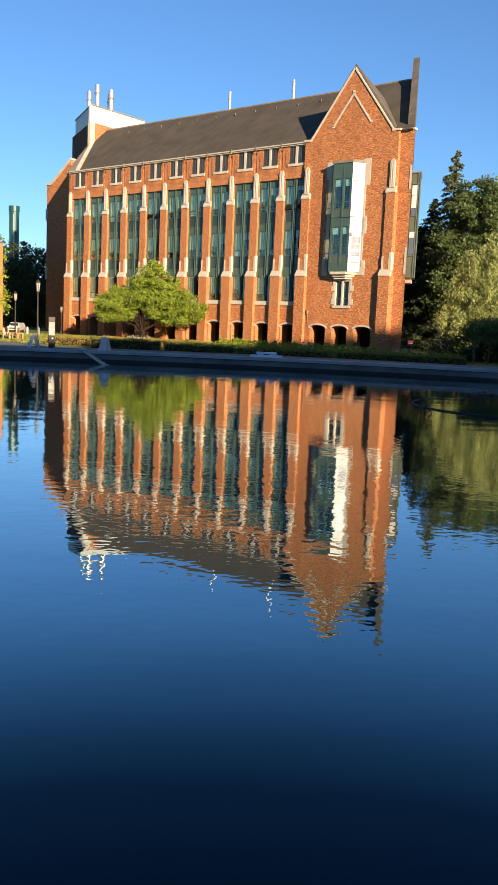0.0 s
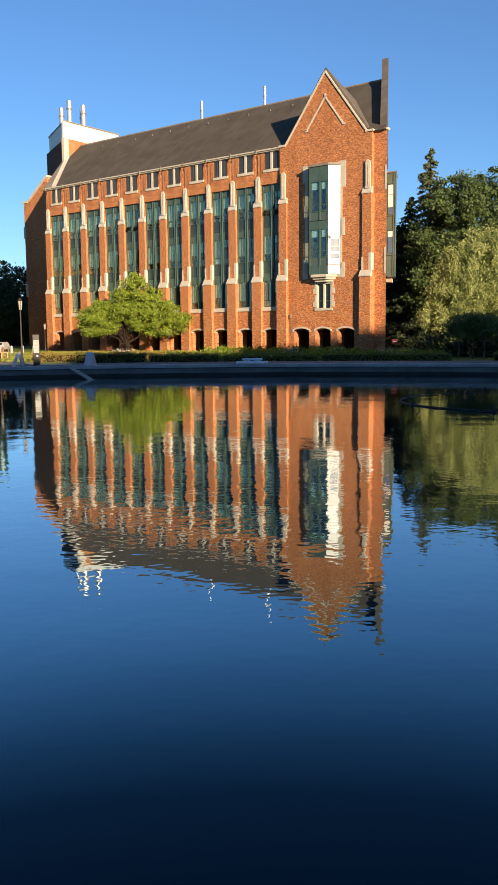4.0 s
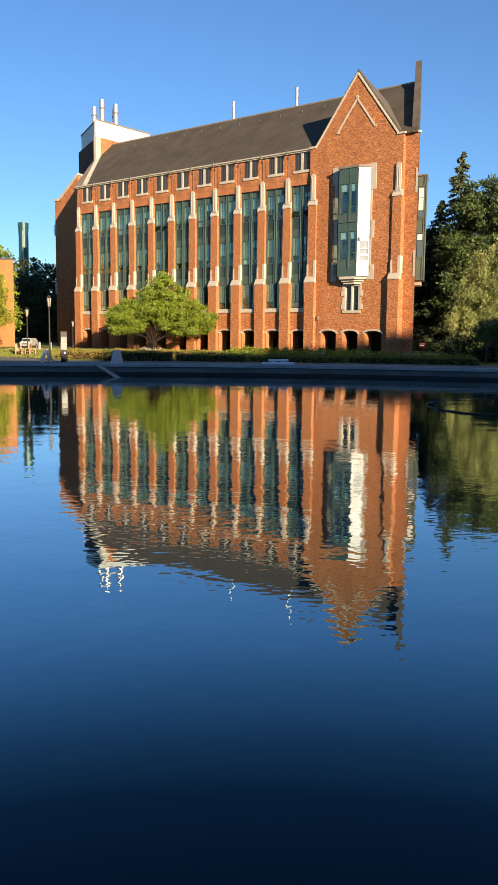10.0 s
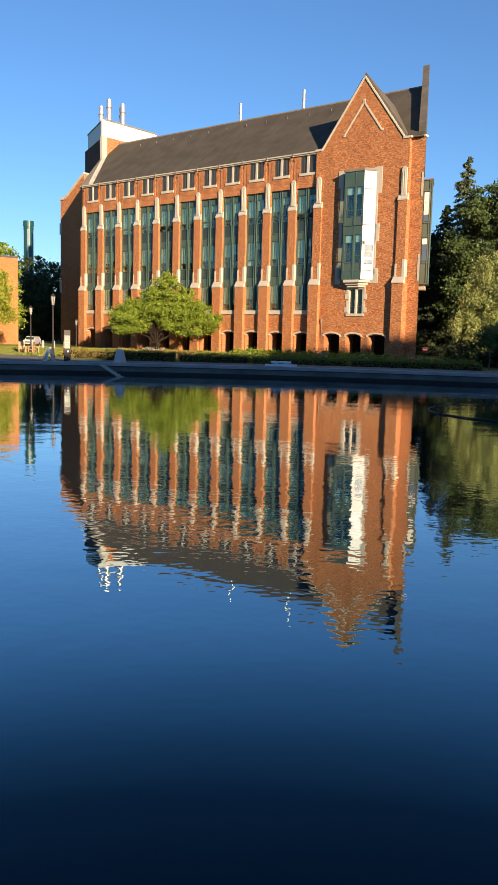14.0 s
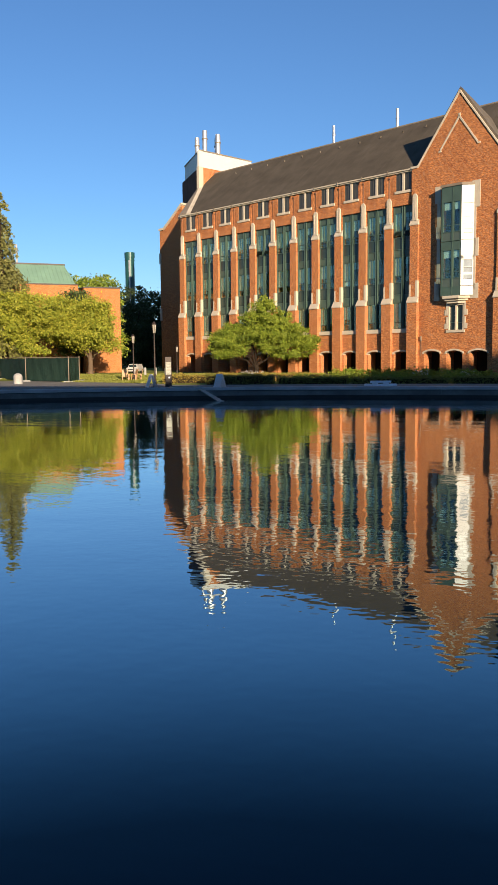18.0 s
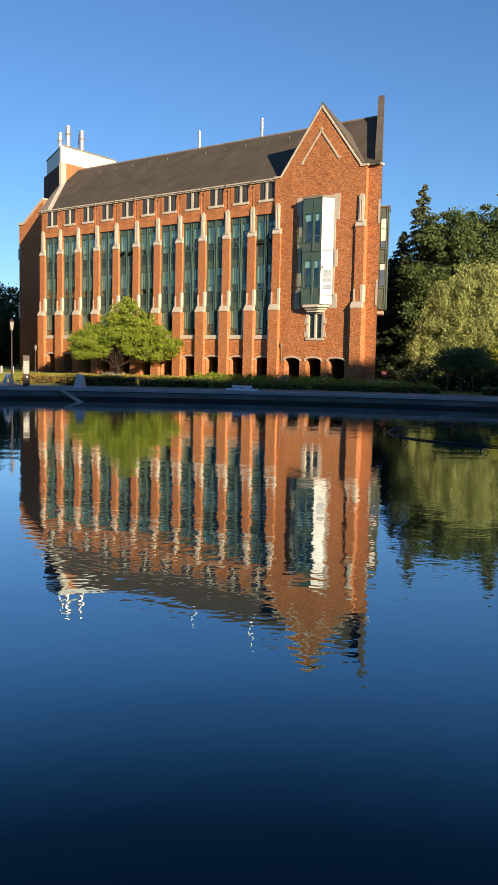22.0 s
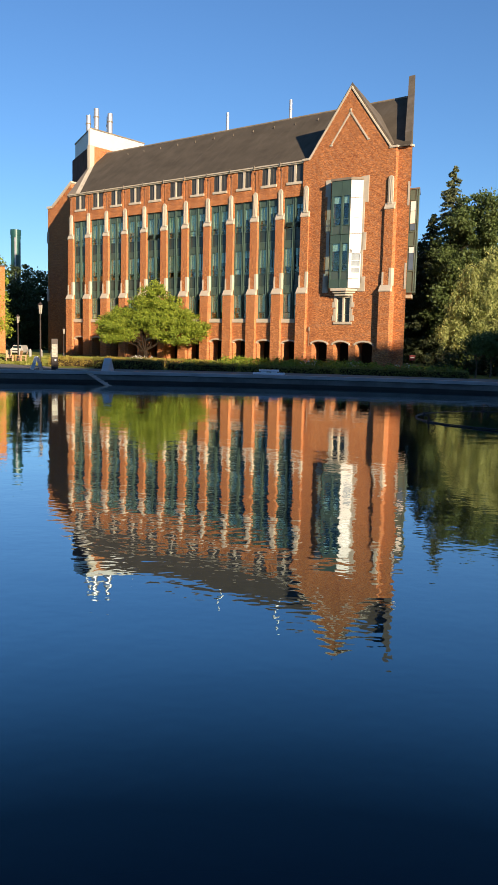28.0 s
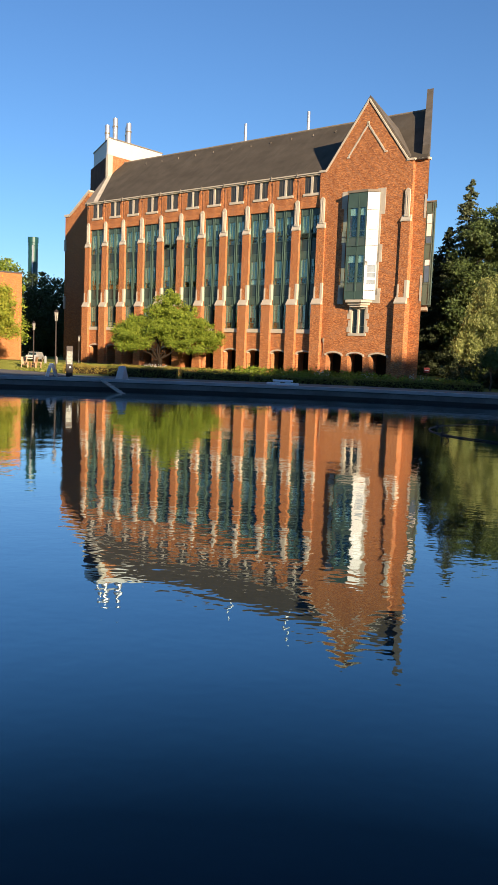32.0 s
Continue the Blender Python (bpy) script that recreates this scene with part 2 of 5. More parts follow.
def rim_arc(i0, i1, grow0, grow1, z0, z1, gap=0.003):
    """One cast length of the rim, between two of the oval's 160 stations."""
    bm = bmesh.new()
    rows = []
    for g, z in ((grow0, z0), (grow1, z0), (grow1, z1), (grow0, z1)):
        row = []
        for i in range(i0, i1 + 1):
            t = (i + (gap if i == i0 else -gap if i == i1 else 0.0)) * math.tau / 160
            row.append(bm.verts.new((POOL_C[0] + (POOL_A + g) * math.cos(t), POOL_C[1] + (POOL_B + g) * math.sin(t), z)))
        rows.append(row)
    for k in range(4):
        p, q = rows[k], rows[(k + 1) % 4]
        for i in range(i1 - i0):
            bm.faces.new((p[i], p[i + 1], q[i + 1], q[i]))
    bm.faces.new([r[0] for r in rows])
    bm.faces.new([r[-1] for r in rows][::-1])
    bmesh.ops.recalc_face_normals(bm, faces=bm.faces)
    return bm


for i in range(0, 160, 2):
    part("coping_stone", rim_arc(i, i + 2, -0.10, 0.62, 0.385, 0.56), M_CONC, rim)
# The coping's shadow line, put in as a near-black strip.
part("groove", ring_wall(bmesh.new(), 0.06, 0.56, 0.345, 0.385), M_WET_SHADE, rim, "recessed strip under the coping, shade put in as near-black")
for i in range(0, 160, 4):
    part("wall_panel", rim_arc(i, i + 4, 0.0, 0.55, 0.07, 0.345, 0.003), M_STAIN, rim)
part("backing", ring_wall(bmesh.new(), 0.40, 0.60, 0.0, 0.50), M_WET_SHADE, rim)
part("ledge", ring_wall(bmesh.new(), 0.05, 0.52, 0.02, 0.07), M_WET_SHADE, rim)
part("wet_base", ring_wall(bmesh.new(), 0.08, 0.50, -1.1, 0.02), M_WET_SHADE, rim, "dark wet algae-stained base")

# One sheet of ground with the pool cut out, reaching the horizon.
bm = bmesh.new()
RINGS = [[bm.verts.new((*p, ground_z(p[1]))) for p in oval(g)] for g in (0.5, 4, 6, 7, 8, 9, 10, 11, 12, 13, 14, 15, 16, 18, 20, 23, 26, 30, 36, 44, 60, 110, 400, 2400)]
for r0, r1 in zip(RINGS, RINGS[1:]):
    for i in range(160):
        j = (i + 1) % 160
        bm.faces.new((r0[j], r0[i], r1[i], r1[j]))
bmesh.ops.recalc_face_normals(bm, faces=bm.faces)
tagged(part("ground", bm, M_GRASS), "flat lawn around the pool and buildings", "ground", kind="structure")
bm = ring_wall(bmesh.new(), 0.5, 6.2, GROUND_Z - 0.1, GROUND_Z + 0.02)
WALK = [(-46, 50), (-30, 46.5), (-19, 50.5), (-13.5, 53.5), (-15.2, 56.2), (-21, 58.6), (-25.9, 60), (-43, 59)]
top = [bm.verts.new((x, y, ground_z(y) + 0.016)) for x, y in WALK]
low_ = [bm.verts.new((x, y, 0.3)) for x, y in WALK]
bm.faces.new(top)
for i in range(8):
    bm.faces.new((low_[i], low_[(i + 1) % 8], top[(i + 1) % 8], top[i]))
tagged(part("pavement", bm, M_PAVE), "grey paved walk around the pool", "pavement", kind="structure")

# Unseen blocks added behind the viewer, which keep the pool's edge in shade.
bm = boxes((51.5, 170, -60, -35, 0.4, 30.75))
tagged(part("hall_wall", bm, M_STAIN), "tall unseen block that casts shade over the pool", "building", kind="structure")
bm = boxes((36.4, 51.5, -60, -35, 0.4, 27.75))
tagged(part("hall_wall", bm, M_STAIN), "middle unseen block that casts shade over the pool", "building", kind="structure")
bm = boxes((-140, 36.4, -60, -35, 0.4, 26.05))
tagged(part("hall_wall", bm, M_STAIN), "low unseen block that casts shade over the pool", "building", kind="structure")

# ---- brick university building ----
BM = pose(-25.425, 105.482, 0, 0, 0, -38.0)
hall = thing("university_building", "long red-brick university building with stone-trimmed buttresses and slate roof", "building", BM @ pose(0, 0, GROUND_Z))
LIFT = pose(0, 0, -GROUND_Z)
FOOT_Z = 0.05            # the walls go a little way into the rising ground


def bpart(name, bm, material, label="", parent=None):
    """A part of the building, in its plan: x along the front, y inwards, z over the water."""
    return part(name, bm, material, parent or hall, label, None if parent else LIFT)


BAY = 3.24
PIERS = [0.47 + BAY * k for k in range(12)]
EAVE, RIDGE, RY = 19.95, 26.7, 8.0
SKEW = -0.55            # the end walls run back by this much sideways for each metre of depth


def sk(s, y):
    return s + SKEW * y



def arch_pts(c, half, spring, rise, n=8):
    """The points of a segmental arch from its left springing to its right one."""
    return [(c - half + 2 * half * i / n, spring + rise * (1 - (2 * i / n - 1) ** 2)) for i in range(n + 1)]


def arch_band(bm, c, half, spring, rise, y0, y1):
    """A stone hood over an opening, with short ears."""
    inner, outer = arch_pts(c, half, spring, rise), arch_pts(c, half + 0.12, spring + 0.09, rise + 0.06)
    pts = [(c - half - 0.16, spring - 0.1)] + [(c - half, spring - 0.1)] + inner + [(c + half, spring - 0.1), (c + half + 0.16, spring - 0.1)]
    return prism(bm, pts + outer[::-1], y0, y1)


def wedge(bm, x0, x1, y_front, y_back, z0, z1, lip=0.12):
    """A weathered stone cap: a low front lip and a slope back to the wall."""
    pr = [(y_front, z0), (y_back, z0), (y_back, z1), (y_front, z0 + lip)]
    a = [bm.verts.new((x0, y, z)) for y, z in pr]
    b = [bm.verts.new((x1, y, z)) for y, z in pr]
    bm.faces.new(a[::-1])
    bm.faces.new(b)
    for i in range(4):
        j = (i + 1) % 4
        bm.faces.new((a[i], a[j], b[j], b[i]))
    return bm


def mesh_of(name, bm, material):
    bmesh.ops.recalc_face_normals(bm, faces=bm.faces)
    me = bpy.data.meshes.new(name)
    bm.to_mesh(me)
    bm.free()
    me.materials.append(material)
    return me


# --- the mass behind the front ---
body = [(sk(0.1, 1.5), 1.5), (sk(47.1, 1.5), 1.5), (sk(47.05, 16), 16), (sk(0.1, 16), 16)]
low = [(sk(0.1, 4.2), 4.2), (sk(47.05, 4.2), 4.2), (sk(47.05, 16), 16), (sk(0.1, 16), 16)]
bpart("rear_wall", slab(bmesh.new(), body, 4.6, EAVE), M_BRICK)
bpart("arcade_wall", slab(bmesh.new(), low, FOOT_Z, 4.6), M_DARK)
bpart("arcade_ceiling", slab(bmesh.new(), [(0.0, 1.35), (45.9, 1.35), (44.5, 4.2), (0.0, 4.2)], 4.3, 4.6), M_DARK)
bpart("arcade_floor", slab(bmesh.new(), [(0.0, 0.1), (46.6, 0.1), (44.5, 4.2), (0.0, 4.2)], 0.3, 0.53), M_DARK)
bpart("arcade_end", slab(bmesh.new(), [(46.1, 1.5), (46.45, 1.5), (44.95, 4.2), (44.6, 4.2)], FOOT_Z, 4.6), M_BRICK)
bpart("arcade_end", boxes((-0.1, 0.15, 0.1, 4.2, FOOT_Z, 4.6)), M_BRICK)

# --- roof ---
def roof_z(y):
    return EAVE + (RIDGE - EAVE) * y / RY


bm = bmesh.new()
v = [bm.verts.new(p) for p in ((sk(1.2, 0.05), 0.05, roof_z(0.05)), (sk(47.1, 0.05), 0.05, roof_z(0.05)), (sk(47.1, RY), RY, RIDGE), (sk(1.2, RY), RY, RIDGE), (sk(47.1, 16.2), 16.2, EAVE), (sk(1.2, 16.2), 16.2, EAVE))]
for f in ((0, 1, 2, 3), (3, 2, 4, 5), (0, 5, 4, 1), (0, 3, 5), (1, 4, 2)):
    bm.faces.new([v[i] for i in f])
bpart("roof", bm, M_SLATE, "dark grey slate roof")
bpart("ridge_cap", rod(bmesh.new(), (sk(1.2, RY), RY, RIDGE), (sk(47.0, RY), RY, RIDGE), 0.1, n=6), M_ZINC)
bpart("gutter", boxes((0.0, 35.7, -0.10, 0.2, 19.92, 20.04), (0.0, 35.7, 0.0, 0.2, 19.8, 19.92)), M_STONE, "pale stone eaves gutter")
for k in range(13):
    y = 6.7
    s = 3.4 + 2.9 * k
    bm = rod(bmesh.new(), (s, y, roof_z(y)), (s, y - 0.05, roof_z(y) + 0.16), 0.05, 0.05, 6)
    rod(bm, (s, y - 0.05, roof_z(y) + 0.14), (s + 0.14, y - 0.16, roof_z(y) + 0.14), 0.04, 0.04, 6)
    if not 38 < s < 43:
        bpart("roof_hook", bm, M_ZINC)

# --- buttresses: one built, eleven more share its meshes ---
bm = boxes((-0.62, 0.52, -0.24, 1.55, FOOT_Z, 7.38))
box(bm, -0.50, 0.42, 0.0, 1.55, 7.38, 14.7)
box(bm, -0.34, 0.34, 0.17, 1.55, 14.7, 19.78)
ME_BUTT = mesh_of("buttress", bm, M_BRICK)
bm = wedge(bmesh.new(), -0.66, 0.56, -0.30, 0.02, 7.36, 7.98, 0.1)
ME_CAPLOW = mesh_of("lower_cap", bm, M_STONE)
bm = wedge(bmesh.new(), -0.54, 0.46, -0.06, 0.2, 14.66, 15.28, 0.12)
ME_CAPUP = mesh_of("upper_cap", bm, M_STONE)
bm = prism(bmesh.new(), [(-0.25, 15.1), (0.25, 15.1), (0.25, 17.3), (0.18, 17.48), (0.0, 17.6), (-0.18, 17.48), (-0.25, 17.3)], 0.02, 0.25)
for e in (-0.14, 0.06):
    prism(bm, [(e, 15.3), (e + 0.08, 15.3), (e + 0.08, 17.1), (e + 0.04, 17.25), (e, 17.1)], -0.012, 0.02)
ME_PIN = mesh_of("pinnacle", bm, M_STONE)
ME_QL = mesh_of("quoin", boxes((-0.53, -0.36, -0.03, 0.35, 7.9, 9.1)), M_STONE)
ME_QR = mesh_of("quoin", boxes((0.2, 0.46, -0.03, 0.45, 7.9, 9.45)), M_STONE)
bm = rod(bmesh.new(), (0, 0.14, 17.62), (0, 0.14, 19.5), 0.026, n=6)
box(bm, -0.07, 0.07, 0.06, 0.17, 19.42, 19.6)
ME_PIPE = mesh_of("downpipe", bm, plain("brown_painted_pipe", (0.23, 0.11, 0.065), 0.7))
bm = rod(bmesh.new(), (0, -0.14, 19.7), (0, -0.17, 20.13), 0.04, 0.03, 6)
rod(bm, (0, -0.17, 20.1), (-0.06, -0.2, 20.16), 0.035, 0.025, 6)
ME_SPOUT = mesh_of("overflow_spout", bm, M_ZINC)
for k, c in enumerate(PIERS):
    b = part("buttress", ME_BUTT, None, hall, "", LIFT @ pose(c, -0.22 if k == 11 else 0, 0))
    for nm, me in (("lower_cap", ME_CAPLOW), ("upper_cap", ME_CAPUP), ("pinnacle", ME_PIN), ("quoin", ME_QL), ("quoin", ME_QR)):
        part(nm, me, None, b)
    if k < 11:
        part("downpipe", ME_PIPE, None, b)
        part("overflow_spout", ME_SPOUT, None, b)

# --- bays: attic windows, tall green glazing, arcade arches ---
def shade_mat(name, col):
    return plain(name, col, 0.8, 0, 0.08, 1.0)


M_LOUVRE = plain("dark_grey_louvred_glass", (0.055, 0.055, 0.05), 0.3, 0.0, 0.25, 1.5)
M_BROWNSASH = plain("dark_bronze_sash", (0.075, 0.07, 0.06), 0.5, 0.2, 0.2, 2.0)
M_SPAN = plain("dark_spandrel_glass", (0.032, 0.052, 0.046), 0.22, 0.0, 0.25, 1.2)
M_PALE = shade_mat("white_roller_blind", (0.84, 0.85, 0.84))
M_BLIND = shade_mat("pale_roller_blind", (0.80, 0.85, 0.78))


def pane_mat():
    """Clear glass: sees through to the room, with the sky on it."""
    m, n, l, b = mat("clear_pane")
    out = n["Material Output"]
    tr, gl, mx = n.new("ShaderNodeBsdfTransparent"), n.new("ShaderNodeBsdfGlossy"), n.new("ShaderNodeMixShader")
    tr.inputs["Color"].default_value = (0.80, 0.91, 0.86, 1)
    gl.inputs["Color"].default_value = (0.86, 0.96, 0.94, 1)
    gl.inputs["Roughness"].default_value = 0.03
    fr = n.new("ShaderNodeLayerWeight")
    fr.inputs["Blend"].default_value = 0.5
    pw = n.new("ShaderNodeMath")
    pw.operation = 'POWER'
    pw.inputs[1].default_value = 3.0
    l.new(fr.outputs["Facing"], pw.inputs[0])
    l.new(ramp(n, l, pw.outputs[0], 0.0, 1.0, 0.085, 0.9), mx.inputs[0])
    l.new(tr.outputs[0], mx.inputs[1])
    l.new(gl.outputs[0], mx.inputs[2])
    l.new(mx.outputs[0], out.inputs["Surface"])
    info = n.new("ShaderNodeObjectInfo")
    geo = n.new("ShaderNodeTexCoord")
    add = n.new("ShaderNodeVectorMath")
    add.operation = 'MULTIPLY_ADD'
    l.new(info.outputs["Random"], add.inputs[0])
    add.inputs[1].default_value = (40, 40, 40)
    l.new(geo.outputs["Object"], add.inputs[2])
    bp = n.new("ShaderNodeBump")
    bp.inputs["Strength"].default_value, bp.inputs["Distance"].default_value = 0.25, 0.15
    l.new(noise_tex(n, l, add.outputs[0], 0.5, 1.0), bp.inputs["Height"])
    l.new(bp.outputs[0], gl.inputs["Normal"])
    return m


M_PANE = pane_mat()
rnd = random.Random(7)
# storeys of the glazing: foot of the dark spandrel, glass sill, glass top, top of the green panel above
STOREYS = ((4.95, 4.95, 7.5, 8.3), (8.3, 9.42, 11.92, 12.64), (12.64, 13.72, 16.13, 16.85))
A0, B0 = 0.42, BAY - 0.5                   # the glazing between two piers, from the left pier's centre
MIDX = (A0 + B0) / 2
GY = 0.36
AX = 1.66                                  # middle of an attic window, from the left pier's centre
bm = boxes((A0 - 0.1, AX - 0.9, 0.14, 1.5, 16.75, 19.8), (AX + 0.9, B0 + 0.2, 0.14, 1.5, 16.75, 19.8), (AX - 0.9, AX + 0.9, 0.14, 1.5, 16.75, 17.9))
ME_ATTIC = mesh_of("attic_wall", bm, M_BRICK)
ME_ASILL = mesh_of("sill", bevelled(boxes((AX - 1.0, AX + 1.0, 0.05, 0.5, 17.88, 18.14))), M_STONE)
ME_AFRAME = mesh_of("window_frame", boxes((AX - 0.13, AX + 0.13, 0.10, 0.45, 18.14, 19.8), (AX - 0.9, AX + 0.9, 0.15, 0.45, 19.74, 19.8)), M_STONE)
bm = bmesh.new()
for c in (AX - 0.5, AX + 0.5):
    box(bm, c - 0.38, c - 0.34, 0.17, 0.24, 18.14, 19.74)
    box(bm, c + 0.34, c + 0.38, 0.17, 0.24, 18.14, 19.74)
    box(bm, c - 0.34, c + 0.34, 0.17, 0.24, 18.14, 18.2)
    box(bm, c - 0.02, c + 0.02, 0.18, 0.24, 18.2, 19.74)
ME_ASASH = mesh_of("sash", bm, M_BROWNSASH)
ME_APANE_L = mesh_of("pane", boxes((AX - 0.9, AX - 0.13, 0.21, 0.25, 18.1, 19.76)), M_LOUVRE)
ME_APANE_R = mesh_of("pane", boxes((AX + 0.13, AX + 0.9, 0.21, 0.25, 18.1, 19.76)), M_LOUVRE)
ME_LSILL = mesh_of("sill", bevelled(boxes((A0 - 0.08, B0 + 0.08, 0.02, 0.5, 4.55, 4.95))), M_STONE)
pts = [(A0 - 0.05, FOOT_Z), (MIDX - 0.9, FOOT_Z)] + arch_pts(MIDX, 0.9, 2.55, 0.2) + [(MIDX + 0.9, FOOT_Z), (B0 + 0.15, FOOT_Z), (B0 + 0.15, 4.55), (A0 - 0.05, 4.55)]
ME_ARCH = mesh_of("arcade_front", prism(bmesh.new(), pts, 0.12, 1.3), M_BRICK)
ME_HOOD = mesh_of("arch_hood", arch_band(bmesh.new(), MIDX, 0.9, 2.55, 0.2, 0.04, 0.5), M_STONE)


LIGHTS = ((A0 + 0.1, MIDX - 0.16), (MIDX + 0.16, B0 - 0.1))


def strip_frame():
    """The green metal front between two piers, with its panels, mullions and sashes."""
    bm = bmesh.new()
    z0, z1 = STOREYS[0][0], STOREYS[-1][3]
    box(bm, A0, A0 + 0.1, GY - 0.08, GY + 0.1, z0, z1)
    box(bm, B0 - 0.1, B0, GY - 0.08, GY + 0.1, z0, z1)
    box(bm, MIDX - 0.16, MIDX + 0.16, GY - 0.03, GY + 0.1, z0, z1)
    for x in (MIDX - 0.13, MIDX + 0.09):
        box(bm, x, x + 0.05, GY - 0.12, GY - 0.03, z0, z1)
    for f0, s0, g1, p1 in STOREYS:
        for a, b in LIGHTS:
            box(bm, a, b, GY - 0.01, GY + 0.1, g1, p1)
            box(bm, a, b, GY - 0.05, GY + 0.1, g1 - 0.05, g1 + 0.06)
            box(bm, a, b, GY - 0.05, GY + 0.1, p1 - 0.07, p1)
            box(bm, a, b, GY - 0.06, GY + 0.08, s0, s0 + 0.07)
            box(bm, a, b, GY - 0.05, GY + 0.06, s0 + 0.62, s0 + 0.68)
            box(bm, a, a + 0.05, GY - 0.04, GY + 0.06, s0, g1)
            box(bm, b - 0.05, b, GY - 0.04, GY + 0.06, s0, g1)
            box(bm, (a + b) / 2 - 0.02, (a + b) / 2 + 0.02, GY - 0.02, GY + 0.05, s0 + 0.68, g1)
    return mesh_of("green_frame", bm, M_GREEN)


ME_STRIP = strip_frame()
PANES = []
SPANS = []
for f0, s0, g1, p1 in STOREYS:
    for a, b in LIGHTS:
        PANES.append((a, b, s0, g1, mesh_of("pane", boxes((a, b, GY + 0.03, GY + 0.05, s0, g1 - 0.05)), M_PANE)))
        if s0 > f0:
            SPANS.append(mesh_of("spandrel", boxes((a, b, GY + 0.0, GY + 0.1, f0, s0)), M_SPAN))
bm = bmesh.new()
for a, b in LIGHTS:
    for z in (14.0, 14.28):
        rod(bm, (a + 0.02, GY - 0.14, z), (b - 0.02, GY - 0.14, z), 0.018, n=6)
    for x in (a + 0.02, b - 0.02):
        rod(bm, (x, GY - 0.14, 13.8), (x, GY - 0.14, 14.3), 0.015, n=5)
ME_RAIL = mesh_of("guard_rail", bm, M_GREEN)
bm = bmesh.new()
for a, b in LIGHTS:
    p = [bm.verts.new(q) for q in ((a + 0.05, GY - 0.05, 0.6), (b - 0.05, GY - 0.05, 0.6), (b - 0.05, GY - 0.25, 0.16), (a + 0.05, GY - 0.25, 0.16))]
    bm.faces.new(p)
bmesh.ops.solidify(bm, geom=bm.faces[:], thickness=0.04)
ME_HOPPER = mesh_of("open_sash", bm, M_GREEN)
# Near-black: the darkness of the rooms is put into this colour.
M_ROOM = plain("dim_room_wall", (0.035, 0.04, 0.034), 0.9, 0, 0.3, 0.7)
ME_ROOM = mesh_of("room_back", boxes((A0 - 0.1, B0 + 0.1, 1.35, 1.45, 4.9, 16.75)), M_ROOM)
for k in range(11):
    P = LIFT @ pose(PIERS[k], 0, 0)
    part("attic_wall", ME_ATTIC, None, hall, "", P)
    w = part("attic_window", ME_AFRAME, None, hall, "paired attic window with stone mullion", P)
    part("sill", ME_ASILL, None, w)
    part("sash", ME_ASASH, None, w)
    part("pane", ME_APANE_L, None, w)
    part("pane", ME_APANE_R, None, w)
    f = part("glazed_bay", ME_STRIP, None, hall, "tall green metal-framed glazing between buttresses", P)
    part("sill", ME_LSILL, None, f)
    part("guard_rail", ME_RAIL, None, f)
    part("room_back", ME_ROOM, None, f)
    for me in SPANS:
        part("spandrel", me, None, f)
    for i, (a, b, z0, z1, me) in enumerate(PANES):
        part("pane", me, None, f)
        drop = rnd.choice((0.55, 0.65, 0.72, 0.72, 0.95) if i % 2 == 0 else (0.0, 0.2, 0.3, 0.45, 0.7))
        if drop > 0.1:
            part("blind", boxes((a + 0.02, b - 0.02, GY + 0.11, GY + 0.13, z1 - (z1 - z0) * drop, z1 - 0.05)), rnd.choice((M_BLIND, M_BLIND, M_PALE)), f)
    if k in (4, 10):
        part("open_sash", ME_HOPPER, None, f, "", pose(0, 0, 13.72))
    af = part("arcade_front", ME_ARCH, None, hall, "", P)
    part("arch_hood", ME_HOOD, None, af)

# --- gabled bay ---
GX0, GX1 = 36.05, 45.75
holes = ((37.28, 39.06), (39.78, 41.5), (42.25, 44.09))
pts = [(GX0, FOOT_Z)]
for a, b in holes:
    pts += [(a, FOOT_Z)] + arch_pts((a + b) / 2, (b - a) / 2, 2.58, 0.2) + [(b, FOOT_Z)]
pts += [(GX1, FOOT_Z), (GX1, 4.66), (GX0, 4.66)]
bm = prism(bmesh.new(), pts, -0.06, 1.2)
prism(bm, [(GX0, 4.66), (39.9, 4.66), (39.9, 7.05), (GX0, 7.05)], -0.06, 1.5)
prism(bm, [(41.6, 4.66), (GX1, 4.66), (GX1, 7.05), (41.6, 7.05)], -0.06, 1.5)
prism(bm, [(GX0, 7.05), (GX1, 7.05), (GX1, 20.0), (45.05, 20.0), (40.78, 25.75), (36.45, 20.0), (35.65, 19.95), (35.65, 16.75), (GX0, 16.75)], -0.06, 1.5)
bmesh.ops.recalc_face_normals(bm, faces=bm.faces)
gable = bpart("gable_wall", bm, M_BRICK, "red-brick gable wall with stone chevron")
for a, b in holes:
    part("arch_hood", arch_band(bmesh.new(), (a + b) / 2, (b - a) / 2, 2.58, 0.2, -0.14, 0.4), M_STONE, gable)


def band(bm, p, q, t, y0, y1):
    """A straight band of thickness t from p to q (x, z) on the gable's face, below the line."""
    d = Vector((q[0] - p[0], q[1] - p[1])).normalized()
    nrm = Vector((d.y, -d.x))
    return prism(bm, [p, (p[0] + nrm.x * t, p[1] + nrm.y * t), (q[0] + nrm.x * t, q[1] + nrm.y * t), q], y0, y1)


bm = band(bmesh.new(), (38.75, 21.1), (40.83, 23.85), 0.15, -0.12, 0.0)
band(bm, (40.83, 23.85), (42.8, 21.2), 0.15, -0.12, 0.0)
box(bm, 38.65, 38.95, -0.12, 0.0, 20.9, 21.03)
box(bm, 42.7, 43.0, -0.12, 0.0, 21.0, 21.13)
box(bm, 40.73, 40.93, -0.12, 0.0, 23.75, 24.0)
